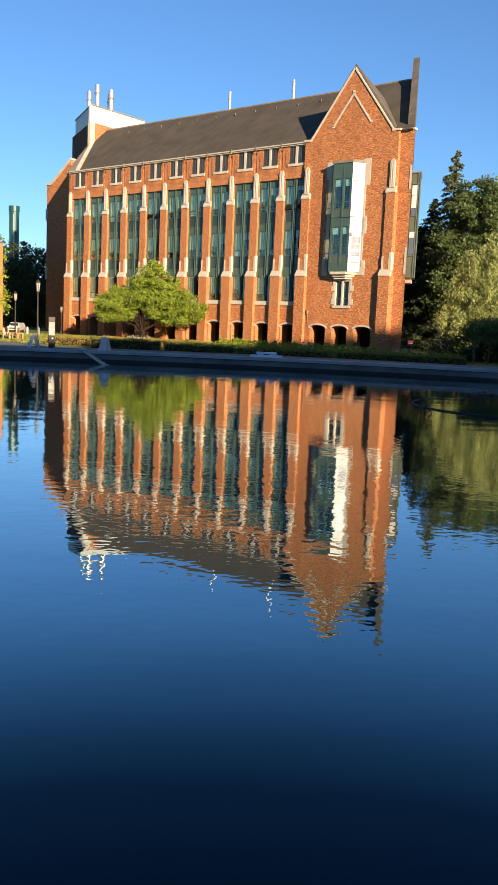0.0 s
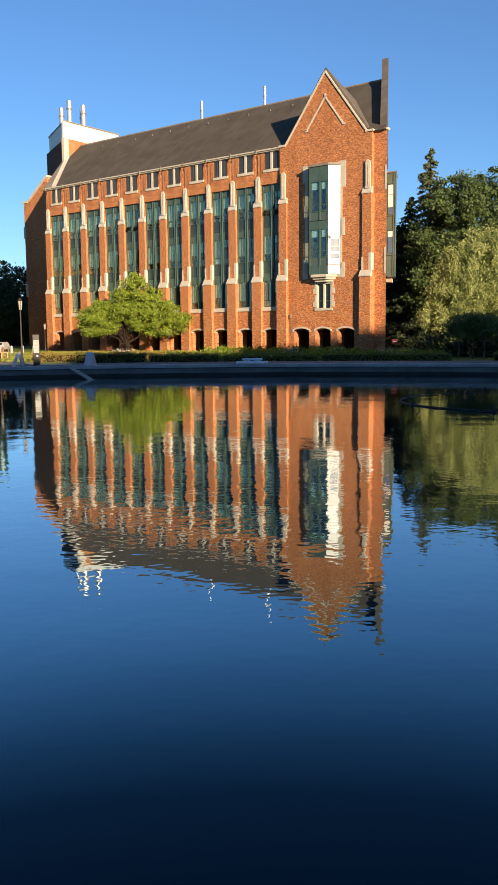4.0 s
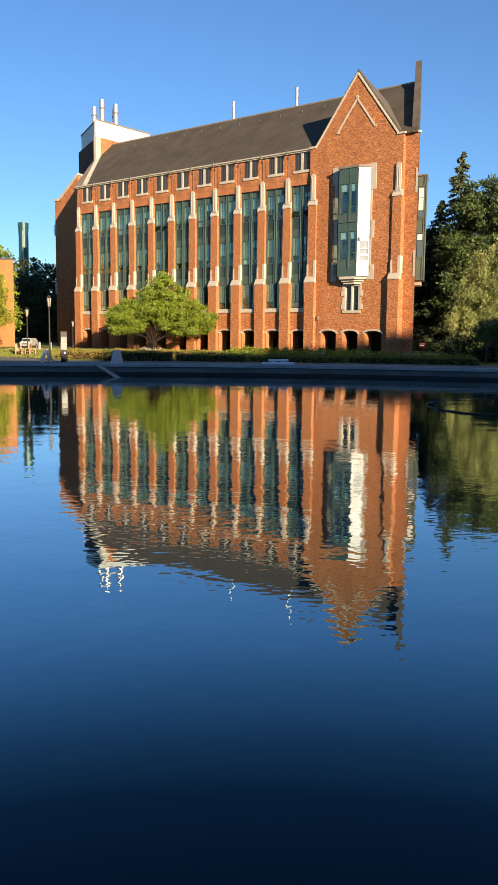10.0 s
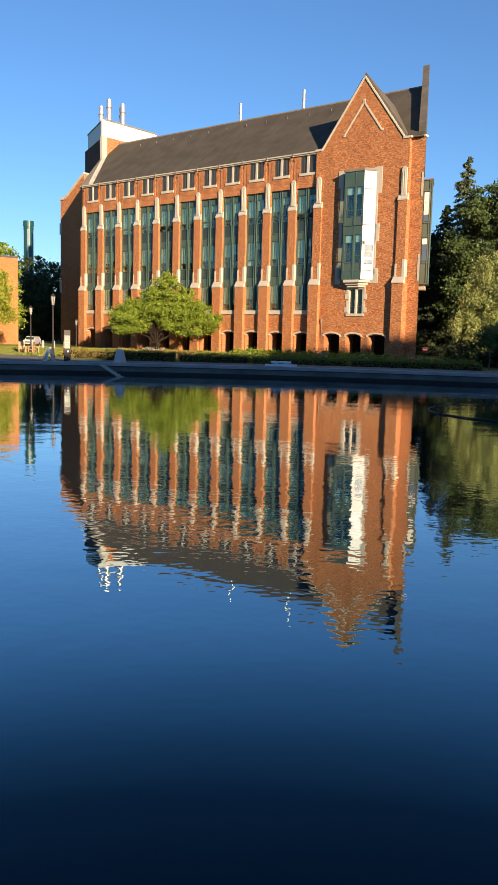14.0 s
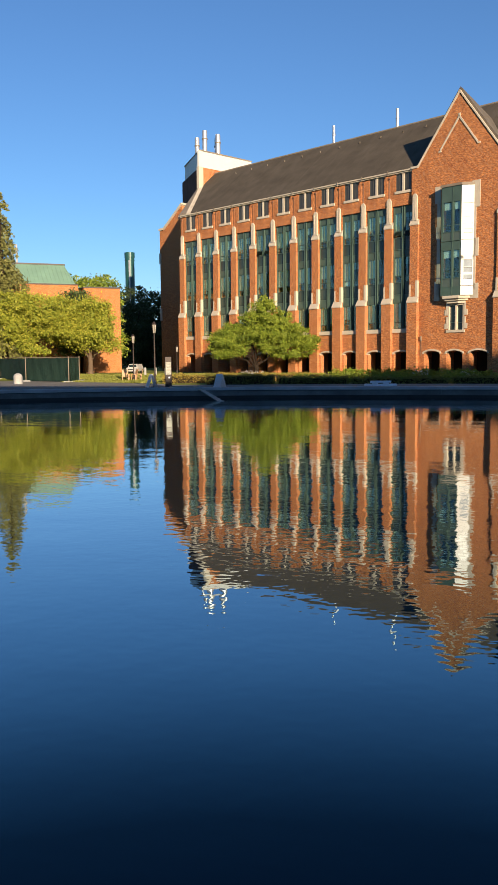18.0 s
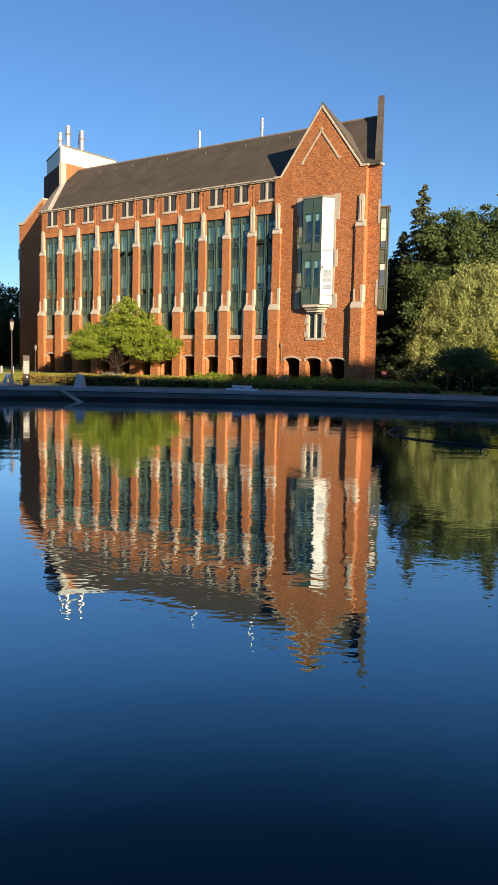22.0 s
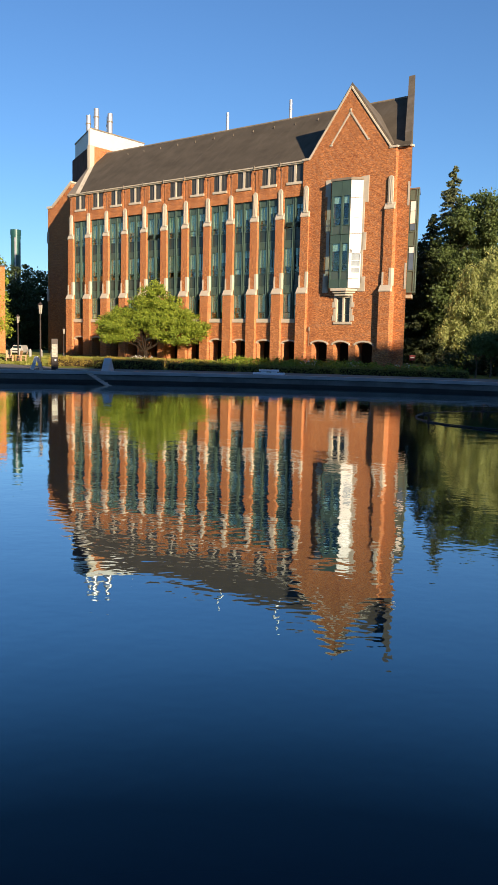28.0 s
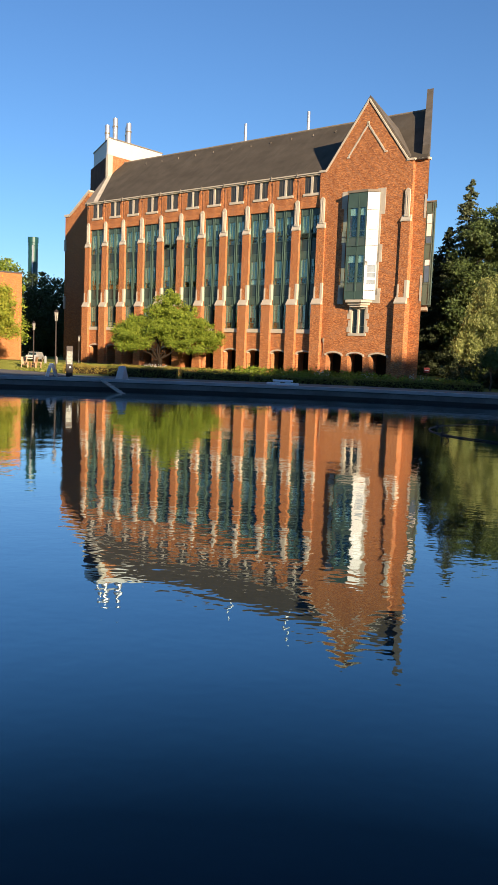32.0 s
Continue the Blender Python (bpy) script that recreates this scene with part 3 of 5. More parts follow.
bmesh.ops.recalc_face_normals(bm, faces=bm.faces)
part("chevron", bm, M_STONE, gable, "pale stone chevron")
bm = bmesh.new()
for p, q in (((39.5, 21.9), (41.75, 19.2)), ((40.2, 22.8), (42.3, 20.3)), ((38.9, 21.0), (41.0, 18.5)), ((42.3, 20.9), (40.5, 18.6)), ((41.6, 22.0), (39.7, 19.6))):
    band(bm, p, q, 0.035, -0.068, 0.0)
part("diamond_pattern", bm, M_DARKBRICK, gable, "darker brick diamond pattern")
# copings of the gable
bm = bmesh.new()
for p, q in (((36.3, 20.12), (40.8, 26.05)), ((40.8, 26.05), (45.25, 20.14))):
    band(bm, p, q, 0.16 if p[0] < 40 else 0.12, -0.13, 0.35)
box(bm, 35.55, 36.4, -0.15, 0.3, 19.93, 20.13)
box(bm, 45.1, 45.9, -0.15, 0.5, 19.98, 20.16)
box(bm, 45.9, 47.13, 0.24, 0.7, 19.98, 20.16)
bmesh.ops.recalc_face_normals(bm, faces=bm.faces)
part("coping", bm, M_STONE, gable, "pale stone coping")
M_LEAD = plain("weathered_lead", (0.13, 0.108, 0.083), 0.85, 0, 0.35, 1.0)
bm = bmesh.new()
A, B, C, R = (36.2, 0.05, 20.25), (40.8, 0.05, 26.36), (45.4, 0.05, 20.3), (40.65, 5.5, roof_z(5.5) + 0.03)
lo = [bm.verts.new(p) for p in (A, B, C, R, (36.2, 0.9, 20.4), (44.9, 0.95, 20.7))]
for f in ((0, 1, 3, 4), (1, 2, 5, 3), (0, 4, 5, 2), (0, 2, 1), (4, 3, 5)):
    bm.faces.new([lo[i] for i in f])
bmesh.ops.recalc_face_normals(bm, faces=bm.faces)
bpart("dormer_roof", bm, M_LEAD, "grey-brown weathered dormer roof")
# right-hand buttress of the gable and the set-back corner
b = part("buttress", ME_BUTT, None, hall, "", LIFT @ pose(45.43, -0.24, 0))
for nm, me in (("lower_cap", ME_CAPLOW), ("upper_cap", ME_CAPUP), ("pinnacle", ME_PIN), ("quoin", ME_QL), ("quoin", ME_QR)):
    part(nm, me, None, b)
bpart("corner_wall", slab(bmesh.new(), [(45.75, 0.34), (47.1, 0.34), (46.45, 1.5), (45.75, 1.5)], FOOT_Z, 20.12), M_BRICK)
bpart("quoin", slab(bmesh.new(), [(46.88, 0.3), (47.09, 0.3), (46.83, 0.8), (46.6, 0.8)], 14.9, 17.0), M_STONE)
bpart("quoin", slab(bmesh.new(), [(46.88, 0.3), (47.09, 0.3), (46.83, 0.8), (46.6, 0.8)], 7.6, 9.9), M_STONE)


def end_gable(x0, thick, z_lift, y_front=0.75):
    """A parapet over an end wall, on the skewed plan; its profile is bent to fit the camera's view and the roof shadow.
    """
    prof = [(y_front, 19.9), (y_front, roof_z(y_front) + z_lift * 0.4), (RY - 1.6, roof_z(RY - 1.6) + z_lift * 0.52), (RY, RIDGE + z_lift), (16.2, EAVE + z_lift * 0.4), (16.2, 19.9)]
    bm = bmesh.new()
    a = [bm.verts.new((sk(x0, y), y, z)) for y, z in prof]
    b = [bm.verts.new((sk(x0 + thick, y), y, z)) for y, z in prof]
    bm.faces.new(a)
    bm.faces.new(b[::-1])
    for i in range(len(prof)):
        j = (i + 1) % len(prof)
        bm.faces.new((a[j], a[i], b[i], b[j]))
    bmesh.ops.recalc_face_normals(bm, faces=bm.faces)
    return bm


bpart("end_parapet", end_gable(46.52, 0.70, 1.95), M_LEAD, "weathered grey-brown gable parapet")
# oriel on the gable
oriel = bpart("oriel_window", slab(bmesh.new(), [(39.55, -0.06), (39.55, -0.82), (41.66, -0.82), (42.5, -0.06)], 16.15, 17.5), M_GREEN, "two-storey green and white oriel window")
OF = -0.82
M_SPANDREL = plain("dull_green_spandrel", (0.075, 0.105, 0.09), 0.5, 0.0, 0.2, 1.0)
M_AMBER = plain("amber_wood", (0.55, 0.30, 0.10), 0.5, 0.0, 0.2, 3.0)
for z0, z1 in ((7.75, 8.5), (11.85, 12.6)):
    part("panel", slab(bmesh.new(), [(39.55, -0.06), (39.55, OF), (41.66, OF), (42.5, -0.06)], z0, z1), M_GREEN, oriel)
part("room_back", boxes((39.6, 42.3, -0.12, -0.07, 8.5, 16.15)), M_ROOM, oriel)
for z0, z1 in ((8.5, 11.9), (12.65, 16.2)):
    for a, b in ((39.72, 40.66), (40.82, 41.54)):
        part("pane", boxes((a, b, OF + 0.05, OF + 0.07, z0 + 0.85, z1)), M_PANE, oriel)
        part("spandrel", boxes((a, b, OF + 0.03, OF + 0.2, z0 + 0.06, z0 + 0.78)), M_SPANDREL, oriel)
        part("blind", boxes((a + 0.08, b - 0.08, OF + 0.12, OF + 0.14, z1 - 0.75, z1 - 0.1)), M_PALE, oriel)
        part("sash", boxes((a, a + 0.06, OF, OF + 0.08, z0 + 0.85, z1 - 0.08), (b - 0.06, b, OF, OF + 0.08, z0 + 0.85, z1 - 0.08), (a + 0.06, b - 0.06, OF, OF + 0.08, z0 + 1.36, z0 + 1.43)), M_GREEN, oriel)
    part("window_frame", boxes((39.55, 39.72, OF, OF + 0.15, z0, z1), (40.66, 40.82, OF - 0.03, OF + 0.1, z0, z1), (41.54, 41.66, OF, OF + 0.12, z0, z1), (39.72, 41.54, OF - 0.012, OF + 0.1, z0 + 0.78, z0 + 0.85), (39.72, 41.54, OF - 0.012, OF + 0.1, z1 - 0.08, z1), (39.72, 41.54, OF - 0.012, OF + 0.1, z0, z0 + 0.06)), M_GREEN, oriel)
part("lit_chair_back", boxes((39.9, 40.2, -0.5, -0.45, 9.5, 10.3)), M_AMBER, oriel, "amber wooden furniture behind the glass")
for z0, z1 in ((7.75, 8.5), (11.85, 12.6), (16.15, 17.4)):
    part("mullion", boxes((40.71, 40.77, OF - 0.025, OF, z0, z1)), M_GREEN, oriel)


def canted(y_out, z0, z1, u0=0.0, u1=1.0, depth=0.05):
    """A plate on the oriel's slanting side, from u0 to u1 along it."""
    p, q = Vector((41.66, OF)), Vector((42.5, -0.06))
    d = (q - p).normalized()
    n = Vector((d.y, -d.x))
    a, b = p.lerp(q, u0), p.lerp(q, u1)
    return slab(bmesh.new(), [tuple(a + n * (y_out + depth)), tuple(b + n * (y_out + depth)), tuple(b + n * y_out), tuple(a + n * y_out)], z0, z1)


# Sun glare on this slanting side is painted as cream-white panels.
for z0, z1, u0, u1 in ((7.75, 8.6, 0, 1), (8.6, 11.3, 0, 0.22), (8.6, 11.3, 0.9, 1), (8.6, 9.2, 0.22, 0.9), (9.55, 9.8, 0.22, 0.9), (10.9, 12.7, 0, 1), (12.7, 15.9, 0, 0.22), (12.7, 15.9, 0.9, 1), (12.7, 13.3, 0.22, 0.9), (13.62, 13.85, 0.22, 0.9), (14.7, 15.9, 0.22, 0.9), (15.9, 17.5, 0, 1)):
    part("side_panel", canted(0.0, z0, z1 - 0.035, u0, u1), M_WHITE, oriel, "oriel side panel with sun glare painted as cream-white")
part("blind", canted(-0.04, 9.2, 10.9, 0.22, 0.9, 0.012), M_PALE, oriel)
part("side_blind", canted(-0.03, 13.3, 14.7, 0.22, 0.9, 0.02), M_PALE, oriel)
part("side_rail", canted(0.02, 14.1, 14.16, 0.22, 0.9), M_WHITE, oriel)
part("side_rail", canted(0.02, 10.2, 10.26, 0.22, 0.9), M_WHITE, oriel)
M_OBSCURE = plain("pale_obscured_glass", (0.30, 0.34, 0.37), 0.12, 0, 0.3, 1.2)
part("side_pane", canted(-0.03, 9.2, 10.9, 0.22, 0.9, 0.02), M_OBSCURE, oriel, "pale window in the white side")
part("cap", slab(bmesh.new(), [(39.45, -0.06), (39.45, -0.9), (41.7, -0.9), (42.62, -0.06)], 17.5, 17.72), M_ZINC, oriel)
for i, (g, z0, z1) in enumerate(((0.0, 7.5, 7.75), (-0.2, 7.3, 7.5), (-0.38, 7.08, 7.3))):
    part("corbel", slab(bmesh.new(), [(39.75 - g * 0.6, -0.06), (39.75 - g * 0.6, OF - g), (41.5 + g * 0.8, OF - g), (42.3 + g * 1.4, -0.06)], z0, z1), M_STONE, oriel)
for a, b, z0, z1 in ((38.35, 38.95, 16.3, 17.85), (38.5, 38.95, 13.0, 14.2), (38.6, 38.95, 7.75, 16.3), (38.35, 38.95, 7.4, 9.2), (42.28, 43.1, 15.5, 17.85), (42.28, 42.72, 8.2, 15.5), (42.28, 43.0, 11.2, 12.8), (42.28, 43.05, 7.45, 8.8)):
    part("surround_stone", boxes((a, b, -0.11, 0.02, z0, z1 - 0.01)), M_STONE, oriel)
lw = bpart("mullioned_window", boxes((39.9, 40.02, -0.08, 0.3, 4.66, 7.05), (41.48, 41.6, -0.08, 0.3, 4.66, 7.05), (40.67, 40.83, -0.08, 0.3, 4.66, 7.05), (39.9, 41.6, -0.08, 0.3, 6.9, 7.05)), M_STONE, "two-light stone mullioned window")
part("sill", boxes((39.75, 41.75, -0.16, 0.3, 4.42, 4.66)), M_STONE, lw)
for z in (4.66, 5.9):
    part("quoin", boxes((39.55, 39.9, -0.1, 0.02, z + 0.1, z + 0.6)), M_STONE, lw)
    part("quoin", boxes((41.6, 41.98, -0.1, 0.02, z + 0.1, z + 0.6)), M_STONE, lw)
    part("quoin", boxes((39.7, 39.9, -0.1, 0.02, z + 0.61, z + 1.2)), M_STONE, lw)
    part("quoin", boxes((41.6, 41.8, -0.1, 0.02, z + 0.61, z + 1.2)), M_STONE, lw)
part("pane", boxes((40.02, 40.67, 0.15, 0.17, 4.66, 6.9)), M_GLASS, lw)
part("pane", boxes((40.83, 41.48, 0.15, 0.17, 4.66, 6.9)), M_GLASS, lw)
part("glazing_bar", boxes((40.02, 40.67, 0.1, 0.15, 5.3, 5.36), (40.83, 41.48, 0.1, 0.15, 5.3, 5.36)), M_GREEN, lw)
bpart("wall_lamp", boxes((36.87, 36.99, -0.22, -0.06, 3.75, 4.15), (36.915, 36.945, -0.12, -0.06, 2.3, 3.75)), M_ZINC)

# green bay on the far end wall
# The sky's reflection is painted into these panes as blue.
M_SKYPANE = plain("sky_reflection_pane", (0.10, 0.17, 0.26), 0.1, 0, 0.2, 1.2)
# The front's green, lightened in colour for the sun on this bay.
M_BAYGREEN_LIT = plain("sunlit_green_metal", (0.115, 0.165, 0.135), 0.45, 0.0, 0.15, 1.0)
eb = bpart("side_bay", slab(bmesh.new(), [(46.3, 1.6), (47.34, 1.6), (45.9, 4.3), (44.6, 4.3)], 7.35, 16.5), M_BAYGREEN_LIT, "green metal bay on the end wall")
part("cap", slab(bmesh.new(), [(46.3, 1.52), (47.42, 1.52), (45.95, 4.35), (44.6, 4.35)], 16.5, 16.62), M_ZINC, eb)
for z0, z1, m_ in ((14.62, 15.45, M_PALE), (13.5, 14.58, M_BLIND), (12.9, 13.45, M_SKYPANE), (10.9, 11.4, M_PALE), (9.4, 10.86, M_SKYPANE)):
    part("pane" if m_ is M_SKYPANE else "blind", boxes((46.55, 47.06, 1.56, 1.6, z0, z1)), m_, eb)
for z in (7.35, 9.25, 11.5, 12.75, 15.55):
    part("rail", boxes((46.5, 47.34, 1.53, 1.6, z, z + 0.09)), M_BAYGREEN_LIT, eb)
for x in (47.07, 47.26):
    part("mullion", boxes((x, x + 0.08, 1.54, 1.6, 7.44, 16.5)), M_BAYGREEN_LIT, eb)
part("corbel", slab(bmesh.new(), [(46.2, 1.8), (46.9, 1.8), (45.9, 3.8), (45.2, 3.8)], 6.9, 7.35), M_STONE, eb)

# --- left end: parapet, set-back wing, tower with penthouse and flues ---
def sloped(pts, thick):
    """A plate through four points, thickened downwards."""
    bm = bmesh.new()
    hi = [bm.verts.new(p) for p in pts]
    lo = [bm.verts.new((p[0], p[1], p[2] - thick)) for p in pts]
    bm.faces.new(hi)
    bm.faces.new(lo[::-1])
    for i in range(4):
        j = (i + 1) % 4
        bm.faces.new((hi[i], lo[i], lo[j], hi[j]))
    bmesh.ops.recalc_face_normals(bm, faces=bm.faces)
    return bm


bpart("verge_coping", sloped([(1.35, 0.1, 20.22), (2.1, 0.1, 20.1), (-1.75, 5.45, 24.55), (-2.4, 5.45, 24.75)], 0.3), M_STONE, "pale stone verge coping")
# The coping's side in shade, put in as a darker strip.
bpart("verge_shade", sloped([(-0.3, 0.12, 20.1), (1.33, 0.12, 20.2), (-2.42, 5.45, 24.7), (-2.95, 5.45, 24.5)], 0.4), M_ZINC, "grey-brown strip for the shaded side of the coping")
bm = slab(bmesh.new(), [(0.1, 0.4), (1.2, 0.4), (-2.2, 6.4), (-4.2, 7.4)], 19.0, 20.4)
bpart("end_wall", bm, M_BRICK)
wing = [(-11.95, FOOT_Z), (-1.5, FOOT_Z), (-1.5, 22.0), (-6.8, 22.0), (-6.95, 23.0), (-11.05, 20.12), (-11.95, 20.12)]
bpart("wing_wall", prism(bmesh.new(), wing, 6.0, 12.0), M_BRICK, "set-back brick wing in shade")
bm = bmesh.new()
for p, q in (((-12.05, 20.42), (-11.0, 20.42)), ((-11.0, 20.42), (-6.9, 23.33))):
    band(bm, p, q, 0.3, 5.86, 12.1)
bmesh.ops.recalc_face_normals(bm, faces=bm.faces)
bpart("wing_coping", bm, M_STONE)
bpart("quoin", boxes((-12.05, -11.65, 5.9, 6.5, 15.5, 17.0)), M_STONE)
bpart("quoin", boxes((-12.05, -11.65, 5.9, 6.5, 7.6, 9.3)), M_STONE)
tw = [(-2.15, 5.4), (-2.5, 14.8), (-11.45, 16.5), (-11.45, 9.9)]
bpart("tower_wall", slab(bmesh.new(), tw, 18.5, 27.2), M_BRICK)
M_CLAD = plain("dark_brown_cladding", (0.13, 0.075, 0.06), 0.9, 0, 0.35, 0.8, 0.1)
M_CLAD.node_tree.nodes["Principled BSDF"].inputs["Specular IOR Level"].default_value = 0.1
for f0, f1 in ((0.0, 0.33), (0.335, 0.66), (0.665, 1.0)):
    p0, p1 = Vector((-2.5, 5.5)), Vector((-11.45, 9.9))
    a, b = p0.lerp(p1, f0), p0.lerp(p1, f1)
    bpart("tower_cladding", slab(bmesh.new(), [(b.x, b.y + 0.02), (b.x, b.y - 0.08), (a.x, a.y - 0.08), (a.x, a.y + 0.02)], 18.5, 27.15), M_CLAD, "dark brown cladding on the tower side")
bpart("tower_quoin", boxes((-2.5, -2.06, 5.08, 5.85, 23.9, 27.2)), M_STONE)
ph = bpart("penthouse", slab(bmesh.new(), [(-2.12, 5.3), (-2.45, 14.9), (-10.9, 16.5), (-10.85, 9.85)], 27.2, 29.25), M_WHITE, "cream metal-clad rooftop penthouse")
# Added to stand proud and cast shade on the penthouse's left face.
part("shade_fin", boxes((-2.35, -2.04, 5.06, 5.5, 27.2, 29.25)), M_WHITE, ph)
part("cap", slab(bmesh.new(), [(-2.05, 5.22), (-2.4, 15.0), (-11.0, 16.6), (-10.95, 9.8)], 29.25, 29.4), M_ZINC, ph)
for x, y, z, r in ((-7.63, 9.5, 32.6, 0.32), (-6.0, 9.5, 33.25, 0.34), (-3.25, 9.5, 32.2, 0.34), (-4.0, 9.9, 31.9, 0.27)):
    st = bpart("flue", rod(bmesh.new(), (x, y, 29.2), (x, y, z - 0.3), r, n=16), M_STEEL, "bare metal exhaust flue", ph)
    st.matrix_basis = Matrix()
    part("collar", rod(bmesh.new(), (x, y, z - 1.2), (x, y, z - 1.02), r + 0.05, n=16), M_ZINC, st)
    part("cone", rod(bmesh.new(), (x, y, z - 0.3), (x, y, z), r, r * 0.96, 16), M_STEEL, st)
for x in (18.5, 27.57):
    st = bpart("roof_flue", rod(bmesh.new(), (x, 8.3, 26.2), (x, 8.3, 28.8), 0.17, n=12), M_STEEL, "slim metal flue on the ridge")
    part("collar", rod(bmesh.new(), (x, 8.3, 27.75), (x, 8.3, 27.87), 0.21, n=12), M_STEEL, st)


# ---- plants ----
def leaf_mat(name, c1, c2, trans=0.35):
    """Leaves: two tones by leaf, part of the light coming through."""
    m, n, l, b = mat(name)
    geo = n.new("ShaderNodeNewGeometry")
    col = mix(n, l, geo.outputs["Random Per Island"], c1, c2)
    big = noise_tex(n, l, coords(n), 0.5, 3.0)
    col = mix(n, l, ramp(n, l, big, 0.35, 0.7, 0.0, 0.4), col, tuple(0.7 * x for x in c1))
    l.new(col, b.inputs["Base Color"])
    b.inputs["Roughness"].default_value = 0.55
    b.inputs["Specular IOR Level"].default_value = 0.25
    tr, mx = n.new("ShaderNodeBsdfTranslucent"), n.new("ShaderNodeMixShader")
    l.new(col, tr.inputs["Color"])
    mx.inputs[0].default_value = trans
    l.new(b.outputs[0], mx.inputs[1])
    l.new(tr.outputs[0], mx.inputs[2])
    l.new(mx.outputs[0], n["Material Output"].inputs["Surface"])
    return m


M_LEAF_OAK = leaf_mat("green_leaves", (0.115, 0.185, 0.02), (0.36, 0.41, 0.05), 0.24)
M_LEAF_MAPLE = leaf_mat("yellow_green_leaves", (0.24, 0.30, 0.035), (0.52, 0.49, 0.07))
M_LEAF_DARK = leaf_mat("deep_green_leaves", (0.05, 0.08, 0.025), (0.125, 0.17, 0.05), 0.18)
# Darker leaves: the shade of the wood is put into their colour.
M_LEAF_SHADE = leaf_mat("shaded_wood_leaves", (0.03, 0.048, 0.018), (0.065, 0.09, 0.032), 0.1)
M_LEAF_OLIVE = leaf_mat("olive_leaves", (0.22, 0.265, 0.085), (0.52, 0.54, 0.20))
M_LEAF_CEDAR = leaf_mat("cedar_sprays", (0.165, 0.18, 0.055), (0.29, 0.275, 0.085), 0.2)
M_LEAF_FIR = leaf_mat("fir_needles", (0.07, 0.095, 0.045), (0.14, 0.15, 0.07), 0.1)
# Fir needles darkened in colour for the shadow beside the building.
M_FIR_SHADE = leaf_mat("shaded_spruce_needles", (0.03, 0.045, 0.02), (0.075, 0.09, 0.04), 0.1)
M_LEAF_HEDGE = leaf_mat("hedge_leaves", (0.14, 0.155, 0.03), (0.28, 0.26, 0.06), 0.25)
M_LEAF_YOUNG = leaf_mat("young_tree_leaves", (0.08, 0.12, 0.035), (0.18, 0.23, 0.07), 0.3)
# Hedge leaves again, with the low sun's gold put into the colour.
M_LEAF_SUNLIT = leaf_mat("sunlit_hedge_leaves", (0.22, 0.17, 0.03), (0.40, 0.30, 0.07), 0.25)
M_PETAL = leaf_mat("white_petals", (0.75, 0.72, 0.62), (0.85, 0.82, 0.75), 0.2)
M_BARK = plain("grey_brown_bark", (0.15, 0.105, 0.07), 0.9, 0, 0.4, 2.0, 0.6)
M_BARKDARK = plain("dark_bark", (0.035, 0.025, 0.018), 0.9, 0, 0.4, 2.0, 0.6)
for m_ in (M_BARK, M_BARKDARK, M_SLATE, M_GRASS, M_PAVE):
    m_.node_tree.nodes["Principled BSDF"].inputs["Specular IOR Level"].default_value = 0.1


def leaves(name, P, size, material, parent, rng, flat=0.12, stretch=1.5):
    """One mesh of small four-cornered leaves at the places P; flat: how far they lie level."""
    n = len(P)
    d = rng.normal(size=(n, 3))
    d[:, 2] *= 1.0 - flat * 0.6
    d /= np.linalg.norm(d, axis=1)[:, None]
    h = rng.normal(size=(n, 3))
    h[:, 2] += flat
    e = np.cross(d, h)
    e /= np.linalg.norm(e, axis=1)[:, None] + 1e-9
    s = (size * rng.uniform(0.6, 1.4, n))[:, None]
    a, b = d * s * 0.5 * stretch, e * s * 0.5
    V = np.stack([P - a, P + b * 0.9 - a * 0.1, P + a, P - b * 0.9 - a * 0.1], axis=1).reshape(-1, 3)
    me = bpy.data.meshes.new(name)
    me.vertices.add(n * 4)
    me.vertices.foreach_set("co", V.ravel())
    me.loops.add(n * 4)
    me.loops.foreach_set("vertex_index", np.arange(n * 4))
    me.polygons.add(n)
    me.polygons.foreach_set("loop_start", np.arange(0, n * 4, 4))
    me.update()
    me.materials.append(material)
    ob = new(name, me)
    if parent is not None:
        ob.parent = parent
    return ob


def crown_points(rng, blobs, clumps, per, spread, shell=0.75, tall=0.6):
    """Leaves in clumps, set mostly near the skin of the blobs (centre, radii)."""
    vol = np.array([b[3] * b[4] * b[5] for b in blobs]) ** 0.7
    pick = rng.choice(len(blobs), clumps, p=vol / vol.sum())
    B = np.array(blobs)[pick]
    d = rng.normal(size=(clumps, 3))
    d /= np.linalg.norm(d, axis=1)[:, None]
    r = np.where(rng.random(clumps) < shell, rng.uniform(0.78, 1.04, clumps), rng.uniform(0.3, 0.8, clumps))
    C = B[:, :3] + d * B[:, 3:] * r[:, None]
    k = rng.poisson(per, clumps) + 3
    w = spread * rng.uniform(0.6, 1.4, clumps)
    idx = np.repeat(np.arange(clumps), k)
    P = C[idx] + rng.normal(size=(len(idx), 3)) * (w[idx])[:, None] * np.array([1, 1, tall])
    return P, C


def limb(bm, p, q, r0, r1, rng, n=5, bend=0.12):
    """A crooked, tapering branch."""
    p, q = Vector(p), Vector(q)
    L = (q - p).length
    last, lr = p, r0
    for i in range(1, n + 1):
        f = i / n
        t = p.lerp(q, f) + Vector(rng.normal(size=3)) * L * bend * (0.0 if i == n else 0.5) + Vector((0, 0, L * 0.08 * math.sin(math.pi * f)))
        r = r0 + (r1 - r0) * f
        rod(bm, last, t, lr, r, 7, caps=False)
        last, lr = t, r
    return bm


